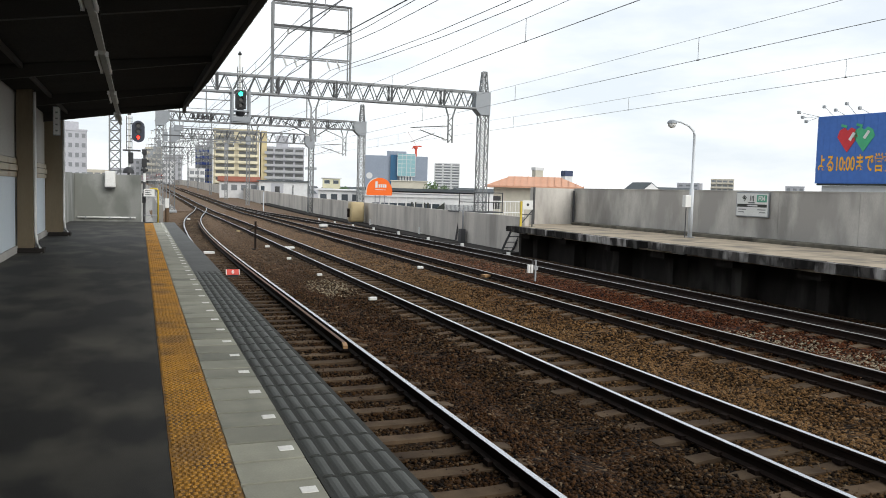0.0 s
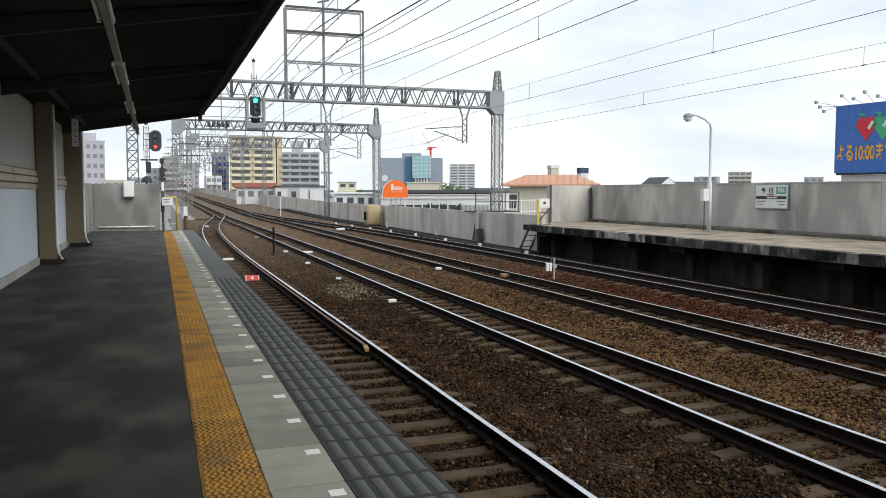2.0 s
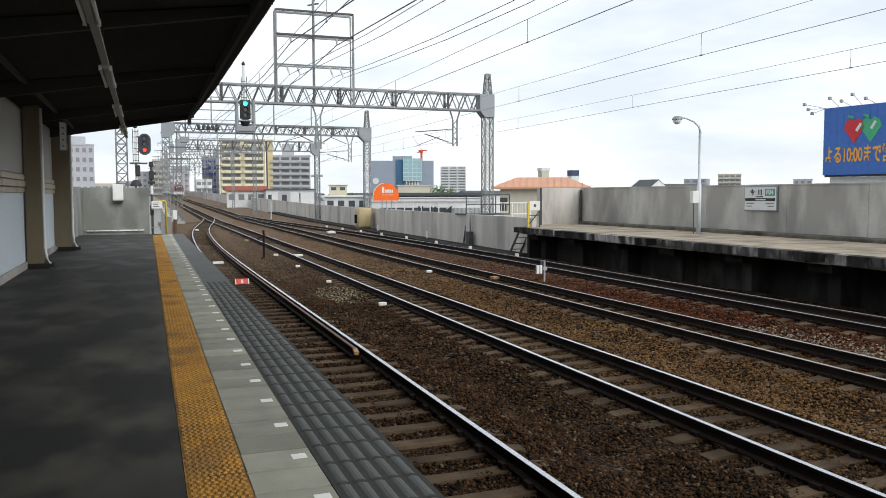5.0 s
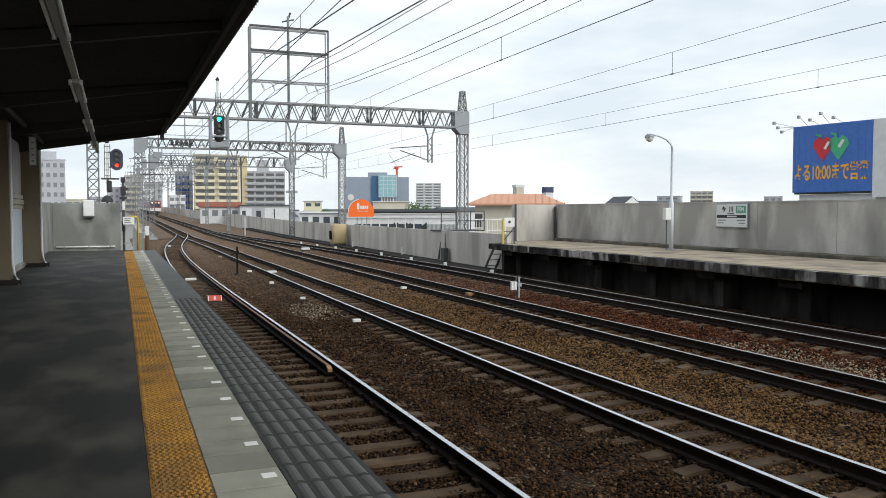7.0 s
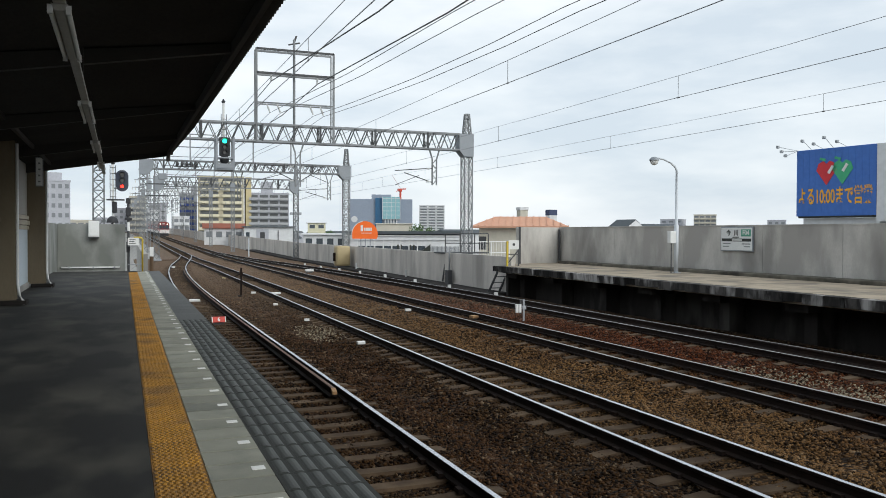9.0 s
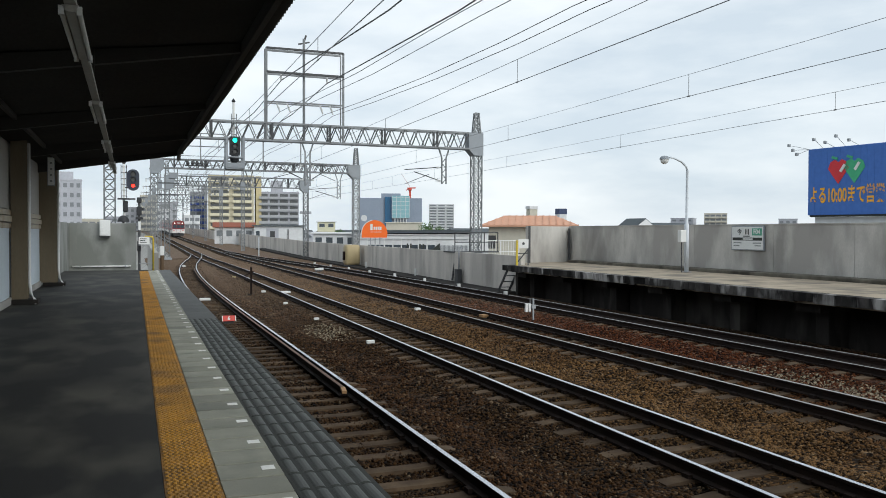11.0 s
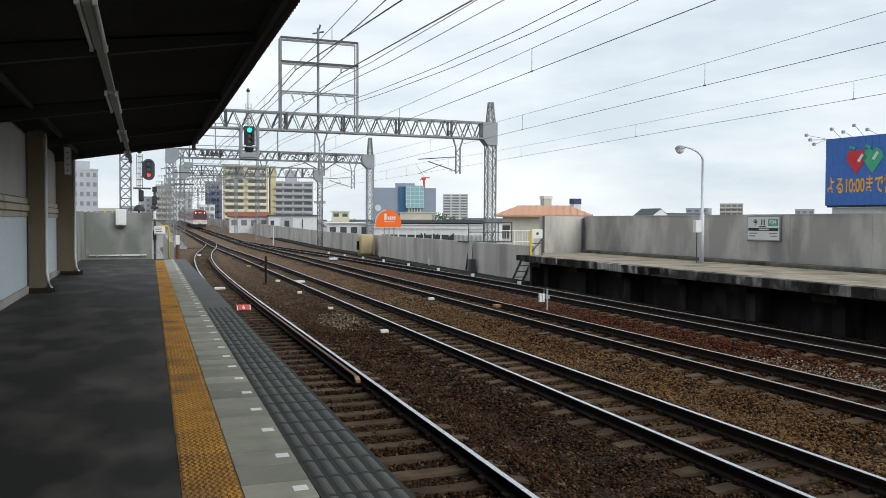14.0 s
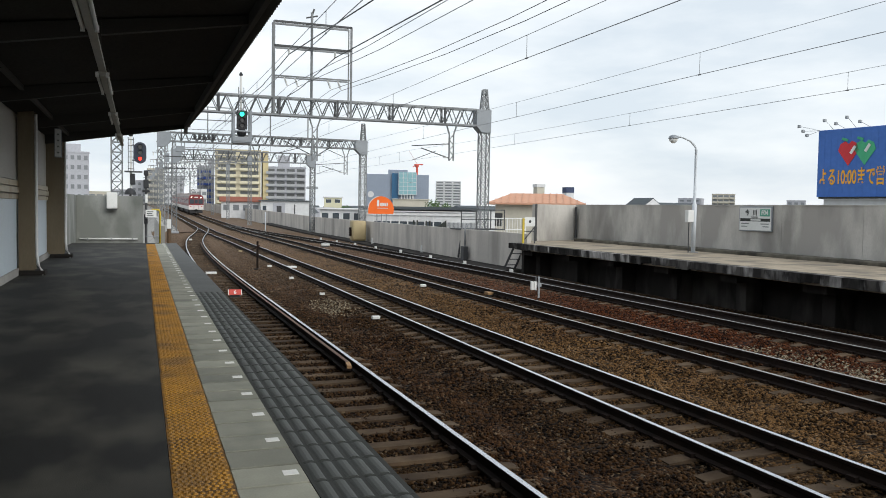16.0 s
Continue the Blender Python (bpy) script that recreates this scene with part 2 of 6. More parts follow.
WHITE = mat("white_paint", (0.72, 0.73, 0.72), 0.55, second=(0.62, 0.63, 0.62), scale=1.6, fine=30, bump=0.05)
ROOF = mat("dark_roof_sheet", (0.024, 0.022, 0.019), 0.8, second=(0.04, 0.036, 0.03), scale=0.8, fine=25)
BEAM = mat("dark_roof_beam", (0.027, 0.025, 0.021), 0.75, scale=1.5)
SIGN_GREY = mat("faded_grey_print", (0.20, 0.22, 0.22), 0.6, bump=0)
TUBE = mat("unlit_tube", (0.62, 0.62, 0.58), 0.35, scale=8, bump=0)
FITTING = mat("lamp_fitting", (0.40, 0.39, 0.35), 0.6, scale=3)
GROUND = mat("city_ground", (0.16, 0.165, 0.155), 0.95, second=(0.10, 0.11, 0.09), scale=0.02, fine=0.4, bump=0)


# ---- mesh tools ----
class Geo:
    """Collects faces of one mesh."""

    def __init__(self):
        self.v, self.f, self.m = [], [], []

    def add(self, verts, faces, mi=0):
        k = len(self.v)
        self.v += [tuple(p) for p in verts]
        self.f += [tuple(i + k for i in q) for q in faces]
        self.m += [mi] * len(faces)
        return self

    def box(self, x0, y0, z0, x1, y1, z1, mi=0, c=0.0):
        if c <= 0:
            v = [(x, y, z) for z in (z0, z1) for y in (y0, y1) for x in (x0, x1)]
            return self.add(v, [(0, 2, 3, 1), (4, 5, 7, 6), (0, 1, 5, 4), (2, 6, 7, 3), (0, 4, 6, 2), (1, 3, 7, 5)], mi)
        bm = bmesh.new()
        bmesh.ops.create_cube(bm, size=1)
        for w in bm.verts:
            w.co = Vector(((x0 + x1) / 2 + w.co.x * (x1 - x0), (y0 + y1) / 2 + w.co.y * (y1 - y0), (z0 + z1) / 2 + w.co.z * (z1 - z0)))
        bmesh.ops.bevel(bm, geom=bm.edges[:], offset=c, segments=2, affect="EDGES", profile=0.5)
        bm.verts.index_update()
        self.add([w.co for w in bm.verts], [[w.index for w in q.verts] for q in bm.faces], mi)
        bm.free()
        return self

    def bar(self, p, q, w, h=None, mi=0):
        """A square bar from p to q."""
        p, q, h = Vector(p), Vector(q), h or w
        d = (q - p).normalized()
        up = Vector((0, 0, 1)) if abs(d.z) < 0.95 else Vector((0, 1, 0))
        s = d.cross(up).normalized()
        u = s.cross(d)
        v = [e + s * a * w / 2 + u * b * h / 2 for e in (p, q) for a, b in ((-1, -1), (1, -1), (1, 1), (-1, 1))]
        return self.add(v, [(0, 1, 2, 3), (7, 6, 5, 4), (0, 4, 5, 1), (1, 5, 6, 2), (2, 6, 7, 3), (3, 7, 4, 0)], mi)

    def rod(self, pts, r, n=8, mi=0, cap=True):
        """A round rod along points; r may be a list."""
        pts = [Vector(p) for p in pts]
        rs = r if isinstance(r, (list, tuple)) else [r] * len(pts)
        rings = []
        for i, p in enumerate(pts):
            d = (pts[min(i + 1, len(pts) - 1)] - pts[max(i - 1, 0)]).normalized()
            up = Vector((0, 0, 1)) if abs(d.z) < 0.9 else Vector((0, 1, 0))
            s = d.cross(up).normalized()
            u = s.cross(d)
            rings.append([p + (s * math.cos(a) + u * math.sin(a)) * rs[i] for a in (2 * math.pi * k / n for k in range(n))])
        v = [p for ring in rings for p in ring]
        fc = [(i * n + k, i * n + (k + 1) % n, (i + 1) * n + (k + 1) % n, (i + 1) * n + k) for i in range(len(pts) - 1) for k in range(n)]
        if cap:
            fc += [tuple(range(n))[::-1], tuple((len(pts) - 1) * n + k for k in range(n))]
        return self.add(v, fc, mi)

    def sweep(self, prof, pts, mis=None, cap=True):
        """A profile of (across, up) swept along points level in z-up; across is to the right of travel."""
        pts = [Vector(p) for p in pts]
        n, v = len(prof), []
        for i, p in enumerate(pts):
            d = pts[min(i + 1, len(pts) - 1)] - pts[max(i - 1, 0)]
            d.z = 0
            d.normalize()
            s = Vector((d.y, -d.x, 0))
            v += [p + s * a + Vector((0, 0, b)) for a, b in prof]
        k = len(self.v)
        self.v += [tuple(p) for p in v]
        for i in range(len(pts) - 1):
            for j in range(n):
                self.f.append((k + i * n + j, k + (i + 1) * n + j, k + (i + 1) * n + (j + 1) % n, k + i * n + (j + 1) % n))
                self.m.append(mis[j] if mis else 0)
        if cap:
            self.f += [tuple(k + j for j in range(n)), tuple(k + (len(pts) - 1) * n + j for j in range(n))[::-1]]
            self.m += [mis[0] if mis else 0] * 2
        return self

    def ball(self, c, rx, ry, rz, n=12, rings=7, mi=0, lo=-90.0, hi=90.0):
        v, fc = [], []
        for i in range(rings + 1):
            a = radians(lo + (hi - lo) * i / rings)
            for k in range(n):
                b = 2 * math.pi * k / n
                v.append((c[0] + rx * math.cos(a) * math.cos(b), c[1] + ry * math.cos(a) * math.sin(b), c[2] + rz * math.sin(a)))
        fc = [(i * n + k, i * n + (k + 1) % n, (i + 1) * n + (k + 1) % n, (i + 1) * n + k) for i in range(rings) for k in range(n)]
        return self.add(v, fc, mi)

    def mesh(self, name, mats, smooth=False):
        me = bpy.data.meshes.new(name)
        me.from_pydata(self.v, [], self.f)
        for x in (mats if isinstance(mats, (list, tuple)) else [mats]):
            me.materials.append(x)
        if any(self.m):
            me.polygons.foreach_set("material_index", self.m)
        if smooth:
            me.polygons.foreach_set("use_smooth", [True] * len(self.f))
        me.update()
        return me


def part(name, g, mats, parent=None, label="", smooth=False):
    ob = new(name, g if isinstance(g, bpy.types.Mesh) else g.mesh(name, mats, smooth))
    if parent is not None:
        ob.parent = parent
    if label:
        tagged(ob, label)
    return ob


def thing(name, at, label, category, group="", kind=""):
    e = new(name)
    e.empty_display_size = 0.2
    e.matrix_basis = at if isinstance(at, Matrix) else Matrix.Translation(at)
    return tagged(e, label, category, group, kind)


# ---- plan ----
def spline(rows):
    ys, xs = zip(*rows)
    grid = np.arange(ys[0], ys[-1] + 0.5, 1.0)
    val = np.interp(grid, ys, xs)
    for _ in range(3):
        pad = np.concatenate([2 * val[0] - val[1:7][::-1], val, 2 * val[-1] - val[-7:-1][::-1]])
        val = np.convolve(pad, np.ones(13) / 13, "valid")
    return lambda y: float(np.interp(y, grid, val))


def rise(y):
    """Height of the rail tops: level through the station, then a gentle climb."""
    return -1.10 + 0.0115 * max(0.0, min(y, 320) - 85)


C3 = spline([(-30, 10.25), (30, 10.27), (60, 10.5), (240, 10.5), (280, 10.3), (330, 9.2), (400, 5.0), (520, -8.0)])
C2 = spline([(-30, 6.5), (20, 6.52), (30, 6.6), (60, 6.85), (240, 6.85), (280, 6.65), (330, 5.5), (400, 1.3), (520, -11.7)])
C1 = spline([(-30, 2.885), (34, 2.885), (47, 3.12), (61, 3.72), (72, 4.65), (80, 5.6), (88, 6.45), (94, 6.8)])
C4 = spline([(-30, 14.0), (20, 14.05), (33, 14.25), (46, 14.0), (60, 13.55), (74, 12.9), (86, 11.9), (98, 10.9), (106, 10.5)])
EDGE1, END1, WALL1 = 1.355, 33.8, -2.32

# ---- ground and viaduct ----
g = Geo()
g.add([(-2500, -600, -7), (2500, -600, -7), (2500, 4000, -7), (-2500, 4000, -7)], [(0, 1, 2, 3)])
tagged(part("ground", g, GROUND), "grey city ground far below the viaduct", "ground", kind="structure")

# deck of ballast that follows the tracks
ys = [y for y in np.arange(-25, 60, 1.0)] + [y for y in np.arange(60, 520, 5.0)]
xs = np.linspace(0, 1, 64)
g = Geo()
vv = []
for y in ys:
    lo = 1.0 if y < 36 else 1.0 + (C2(y) - 2.6 - 1.0) * min(1, (y - 36) / 60)
    hi = 16.95 if y < 50 else max(C3(y) + 5.2, 16.9 + (C3(y) - 10.4))
    for s in xs:
        x = lo + (hi - lo) * s
        d = min(abs(x - c(y)) if (c is C2 or c is C3 or y < 92) else 9 for c in (C1, C2, C3, C4))
        crown = -0.228 if d < 0.5 else -0.2 if d < 1.2 else -0.2 - 0.1 * min(1, (d - 1.2) / 0.5)
        wob = 0.035 * noise.noise((x * 0.9, y * 0.9, 3)) + 0.02 * noise.noise((x * 3, y * 3, 8))
        vv.append((x, y, rise(y) + crown + wob))
n = len(xs)
g.add(vv, [(i * n + k, i * n + k + 1, (i + 1) * n + k + 1, (i + 1) * n + k) for i in range(len(ys) - 1) for k in range(n - 1)])
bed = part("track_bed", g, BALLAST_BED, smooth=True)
tagged(bed, "reddish brown crushed stone ballast under the tracks", "ballast", kind="structure")


def bed_z(x, y):
    d = min(abs(x - c(y)) for c in (C1, C2, C3, C4))
    crown = -0.228 if d < 0.5 else -0.2 if d < 1.2 else -0.2 - 0.1 * min(1, (d - 1.2) / 0.5)
    return rise(y) + crown + 0.035 * noise.noise((x * 0.9, y * 0.9, 3)) + 0.02 * noise.noise((x * 3, y * 3, 8))


# viaduct body below the ballast
g = Geo()
for a, b in zip(range(-25, 515, 20), range(-5, 535, 20)):
    g.add([(x, y, z) for y in (a, b) for x, z in ((C2(y) - 9.0, -6.9), (C3(y) + 7.3 if y > 20 else 21.4, -6.9), (C3(y) + 7.3 if y > 20 else 21.4, rise(y) - 0.45), (C2(y) - 9.0 if y < 40 else C2(y) - 3.0, rise(y) - 0.45))],
          [(0, 4, 5, 1), (1, 5, 6, 2), (2, 6, 7, 3), (3, 7, 4, 0), (0, 1, 2, 3), (7, 6, 5, 4)])
tagged(part("viaduct", g, CONC), "grey concrete railway viaduct", "viaduct", kind="structure")

# ---- platform with the tactile strip ----
g = Geo()
g.add([(-2.7, -12, -0.03), (0.168, -12, -0.03), (0.168, 4, -0.03), (0.298, END1 - 0.02, -0.03), (-2.7, END1 - 0.02, -0.03), (-2.7, -12, 0), (0.168, -12, 0), (0.168, 4, 0), (0.298, END1 - 0.02, 0), (-2.7, END1 - 0.02, 0)],
      [(4, 3, 2, 1, 0), (5, 6, 7, 8, 9), (0, 1, 6, 5), (1, 2, 7, 6), (2, 3, 8, 7), (3, 4, 9, 8), (4, 0, 5, 9)])
platform = part("platform_near", g, ASPHALT)
tagged(platform, "dark asphalt platform with tactile strip along its edge", "platform", kind="structure")
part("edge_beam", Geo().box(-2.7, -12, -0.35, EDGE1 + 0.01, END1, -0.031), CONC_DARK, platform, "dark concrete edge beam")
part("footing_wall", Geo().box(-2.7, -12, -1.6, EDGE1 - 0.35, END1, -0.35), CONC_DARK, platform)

PITCH = 0.34


def skew(y):
    """The strip runs out from the wall very slightly."""
    return 0.0045 * max(0.0, y - 4.0)


y_first = 4.58 - 0.17 - 44 * PITCH
g = Geo()
g.box(0, 0, -0.03, 0.316, PITCH - 0.006, 0.0, 1)
for i in range(8):
    for j in range(8):
        cx, cy, r0, r1, hgt = 0.022 + 0.0368 * i + (0.014 if j % 2 else 0.0), 0.022 + 0.0412 * j, 0.0155, 0.010, 0.007
        g.add([(cx + r * ux, cy + r * uy, z) for r, z in ((r0, 0), (r1, hgt)) for ux, uy in ((1, 0), (0.5, 0.87), (-0.5, 0.87), (-1, 0), (-0.5, -0.87), (0.5, -0.87))],
              [(6, 7, 8, 9, 10, 11)] + [(a, (a + 1) % 6, 6 + (a + 1) % 6, 6 + a) for a in range(6)])
tile_me = g.mesh("tactile_tile", [YELLOW, YELLOW_DIRTY])
slab_me = Geo().box(0, 0, -0.05, 0.388, PITCH - 0.03, 0.0, c=0.003).mesh("edge_slab", SLAB)
mark_me = Geo().box(-0.042, -0.042, -0.02, 0.042, 0.042, 0.003, c=0.002).mesh("reflector", WHITE_MARK)
g = Geo()
g.box(0, 0, -0.05, 0.49, PITCH - 0.003, -0.008)
for i in range(5):
    x = 0.022 + i * 0.092
    g.add([(x + a, y, z) for y in (0.018, PITCH - 0.026) for a, z in ((0, -0.008), (0.014, -0.002), (0.034, 0.001), (0.054, -0.002), (0.068, -0.008))],
          [(0, 5, 6, 1), (1, 6, 7, 2), (2, 7, 8, 3), (3, 8, 9, 4), (0, 1, 2, 3, 4), (9, 8, 7, 6, 5)], 1)
rib_me = g.mesh("ribbed_mat", [RUBBER_GROOVE, RUBBER])
plain_me = Geo().box(0, 0, -0.05, 0.49, PITCH * 2 - 0.006, -0.002, c=0.003).mesh("edge_paver", EDGE_DARK)
k = 0
while y_first + k * PITCH < END1 - 0.5:
    y = y_first + k * PITCH
    for nm, me, x in (("tactile_tile", tile_me, 0.172), ("edge_slab", slab_me, 0.492)):
        if nm == "tactile_tile" and y > END1 - 1.2:
            continue
        o = part(nm, me, None, platform)
        o.location = (x + skew(y), y, 0)
    if k % 2 == 0:
        o = part("reflector", mark_me, None, platform)
        o.location = (0.805 + skew(y), y + 0.17, 0)
    if y < 14.3:
        o = part("ribbed_mat", rib_me, None, platform)
        o.location = (0.89 + skew(y) * 0.4, y, 0)
    elif k % 2 == 0:
        o = part("edge_paver", plain_me, None, platform)
        o.location = (0.89 + skew(y) * 0.4, y, 0)
    k += 1

# ---- side wall, columns ----
g = Geo()
g.box(WALL1 - 0.22, -12, -0.1, WALL1 - 0.02, 25.1, 3.35)
wall_w = part("wall_side", g, UPPER)
tagged(wall_w, "beige painted platform side wall with pale blue lower panels", "wall", kind="structure")
POSTS = [-1.15, 8.85, 18.85, 24.75]
for a, b in zip([-11.0] + POSTS, POSTS):
    y0, y1 = a + 0.17, b - 0.17
    part("plinth", Geo().box(WALL1 - 0.02, y0, 0.0, WALL1 + 0.05, y1, 0.15, c=0.008), CONC, wall_w, "bare concrete plinth")
    n_pan = 3 if b - a < 7 else 5
    for i in range(n_pan):
        u0, u1 = y0 + (y1 - y0) * i / n_pan, y0 + (y1 - y0) * (i + 1) / n_pan
        part("lower_panel", Geo().box(WALL1 - 0.02, u0 + 0.002, 0.15, WALL1 + 0.012, u1 - 0.002, 1.56), PALE, wall_w, "pale blue painted panel")
    for z0, z1, p in ((1.56, 1.66, 0.05), (1.68, 1.80, 0.07), (1.82, 1.93, 0.05)):
        part("dado_rail", Geo().box(WALL1 - 0.02, y0, z0, WALL1 + p, y1, z1, c=0.008), BEIGE, wall_w, "worn beige timber rail")
    for i in range(2):
        u0, u1 = y0 + (y1 - y0) * i / 2, y0 + (y1 - y0) * (i + 1) / 2
        part("upper_panel", Geo().box(WALL1 - 0.02, u0 + 0.004, 1.95, WALL1 + 0.006, u1 - 0.004, 3.25), UPPER, wall_w)
for y in POSTS:
    e = thing("canopy_column", (WALL1 + (0.14 if y > 20 else 0.04), y, 0), "weathered brown steel canopy column on a concrete foot", "column", "platform canopy columns")
    part("foot", Geo().box(-0.05, -0.24, 0, 0.50, 0.22, 0.10, c=0.012), CONC_DARK, e, "stained concrete foot")
    g = Geo()
    in_ = -0.14 if y > 20 else 0.0
    g.box(in_, -0.15, 0.1, 0.30, -0.128, 3.4)
    g.box(in_, 0.128, 0.1, 0.30, 0.15, 3.4)
    g.box(in_, -0.128, 0.1, 0.28, 0.128, 3.4)
    part("shaft", g, COLUMN, e)
    g = Geo()
    g.rod([(0.335, -0.12, 3.3), (0.335, -0.12, 0.42), (0.36, -0.14, 0.22), (0.44, -0.2, 0.09), (0.46, -0.22, 0.0)], 0.03, 8)
    part("drain_pipe", g, WHITE, e, "white plastic drain pipe", smooth=True)

# ---- canopy over the platform ----
CAN_Y = 24.55


def can_z(x):
    return 3.80 + (x - 1.38) * 0.125


def can_edge(y):
    """The eaves draw in a little towards the end of the station."""
    return 1.53 - 0.1 * max(0.0, min(1.0, (y - 19.0) / 5.5))


g = Geo()
pts = np.arange(-8.0, CAN_Y + 0.001, 0.0325)
vv = []
for y in pts:
    wv = 0.022 * math.sin(2 * math.pi * y / 0.13)
    for x in (WALL1 - 0.5, -1.0, 0.2, can_edge(y)):
        vv.append((x, y, can_z(x) + wv))
for y in pts:
    wv = 0.022 * math.sin(2 * math.pi * y / 0.13)
    for x in (WALL1 - 0.5, -1.0, 0.2, can_edge(y)):
        vv.append((x, y, can_z(x) + 0.012 + wv))
n, m = 4, len(pts)
fc = [(i * n + k, (i + 1) * n + k, (i + 1) * n + k + 1, i * n + k + 1) for i in range(m - 1) for k in range(n - 1)]
fc += [(m * n + i * n + k, m * n + i * n + k + 1, m * n + (i + 1) * n + k + 1, m * n + (i + 1) * n + k) for i in range(m - 1) for k in range(n - 1)]
fc += [(i * n + 3, (i + 1) * n + 3, m * n + (i + 1) * n + 3, m * n + i * n + 3) for i in range(m - 1)]
g.add(vv, fc)
canopy = thing("platform_canopy", (0, 0, 0), "dark corrugated metal platform canopy on steel beams", "canopy", kind="structure")
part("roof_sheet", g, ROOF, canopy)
for y in np.arange(-4.6, 24.9, 4.9):
    y = min(float(y), CAN_Y - 0.15)
    g = Geo()
    for x0, x1 in ((WALL1, 1.28),):
        d0, d1 = 0.24, 0.10
        g.add([(x, yy, z) for yy in (y - 0.05, y + 0.05) for x, z in ((x0, can_z(x0) - d0 - 0.03), (x1, can_z(x1) - d1 - 0.03), (x1, can_z(x1) - 0.03), (x0, can_z(x0) - 0.03))],
              [(0, 1, 2, 3), (7, 6, 5, 4), (0, 4, 5, 1), (1, 5, 6, 2), (2, 6, 7, 3), (3, 7, 4, 0)])
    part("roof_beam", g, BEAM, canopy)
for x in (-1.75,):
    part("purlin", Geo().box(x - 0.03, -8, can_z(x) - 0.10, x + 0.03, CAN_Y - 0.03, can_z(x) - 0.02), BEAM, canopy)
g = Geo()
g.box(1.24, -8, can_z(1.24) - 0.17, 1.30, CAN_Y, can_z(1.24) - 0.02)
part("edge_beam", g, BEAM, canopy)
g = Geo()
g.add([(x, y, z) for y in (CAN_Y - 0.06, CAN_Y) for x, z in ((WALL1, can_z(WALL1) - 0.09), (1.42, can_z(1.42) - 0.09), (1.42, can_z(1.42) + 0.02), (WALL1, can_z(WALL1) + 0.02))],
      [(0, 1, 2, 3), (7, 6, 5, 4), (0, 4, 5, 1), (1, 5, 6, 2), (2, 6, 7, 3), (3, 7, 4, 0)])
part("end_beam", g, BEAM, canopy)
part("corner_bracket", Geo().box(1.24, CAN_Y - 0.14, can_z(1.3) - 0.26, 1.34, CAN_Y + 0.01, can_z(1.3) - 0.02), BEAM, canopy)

# the row of tube lamps on its carrier
LZ = 3.06
row = thing("lamp_carrier", (-0.385, 0, LZ), "grey steel carrier rail for tube lamps under the canopy", "cable tray", kind="")
part("rail", Geo().box(-0.038, -7, 0.0, 0.038, 23.9, 0.045), FITTING, row)
for y in np.arange(-5, 24, 3.0):
    part("hanger", Geo().box(-0.012, float(y) - 0.012, 0.05, 0.012, float(y) + 0.012, can_z(-0.385) - LZ - 0.02), BEAM, row)
for y0, y1 in ((1.7, 3.4), (6.2, 7.9), (10.6, 12.3), (15.1, 16.8), (19.6, 21.3)):
    e = thing("tube_lamp", (-0.385, y0, LZ), "unlit twin fluorescent tube lamp under the canopy", "lamp", "canopy tube lamps")
    g = Geo()
    g.add([(x, y, z) for y in (0, y1 - y0) for x, z in ((-0.03, -0.05), (0.03, -0.05), (0.055, -0.002), (-0.055, -0.002))],
          [(0, 1, 2, 3), (7, 6, 5, 4), (0, 4, 5, 1), (1, 5, 6, 2), (2, 6, 7, 3), (3, 7, 4, 0)])
    part("housing", g, FITTING, e)
    for x in (-0.058, 0.058):
        part("tube", Geo().rod([(x, 0.03, -0.045), (x, y1 - y0 - 0.03, -0.045)], 0.017, 8), TUBE, e, "white glass tube", smooth=True)
        for y in (0.0, y1 - y0 - 0.03):
            part("socket", Geo().box(x - 0.018, y, -0.07, x + 0.018, y + 0.03, -0.01), WHITE, e)

e = thing("hanging_sign", (-1.85, 22.6, 2.63), "narrow pale upright name plate hung from the canopy", "sign")
part("plate", Geo().box(-0.085, -0.03, 0.0, 0.085, 0.03, 0.72, c=0.01), GALV_BOX, e)
part("face", Geo().box(-0.07, -0.036, 0.02, 0.07, -0.03, 0.70), WHITE, e, "white enamel face")
for z in (0.12, 0.27, 0.42, 0.57):
    part("print_bar", Geo().box(-0.025, -0.039, z - 0.02, 0.025, -0.036, z + 0.02), SIGN_GREY, e)
for x in (-0.06, 0.06):
    part("hanger", Geo().rod([(x, 0, 0.72), (x, 0, can_z(-1.85 + x) - 2.63)], 0.008, 6), BEAM, e)

# ---- walls at the platform's end ----
WT = 1.83
g = Geo().box(WALL1 - 0.25, 25.1, -0.3, WALL1, 36.4, WT, c=0.012)
tagged(part("wall_end_side", g, CONC_MOSS), "grey concrete parapet beside the platform end", "wall", kind="structure")
g = Geo().box(WALL1, 36.15, -0.6, 0.22, 36.4, WT, c=0.012)
tagged(part("wall_end", g, CONC_MOSS), "grey concrete wall closing the platform end", "wall", kind="structure")
g = Geo().box(-2.4, END1, -1.3, 0.95, 36.4, -0.12)
tagged(part("platform_end_slab", g, CONC_DARK), "stained concrete slab beyond the platform end", "floor", kind="structure")
g = Geo()
g.sweep([(-0.11, -0.9), (0.11, -0.9), (0.11, 1.2), (-0.11, 1.2)], [(1.0 + 0.012 * (y - 36.4), y, -0.62) for y in range(37, 75, 4)])
tagged(part("parapet_left", g, CONC), "grey concrete parapet beside the outer track", "wall", kind="structure")

# ---- opposite platform ----


def edge2(y):
    return 15.72 + 0.35 * math.sin(max(0.0, min(1.0, (y + 5) / 40)) * math.pi / 2)


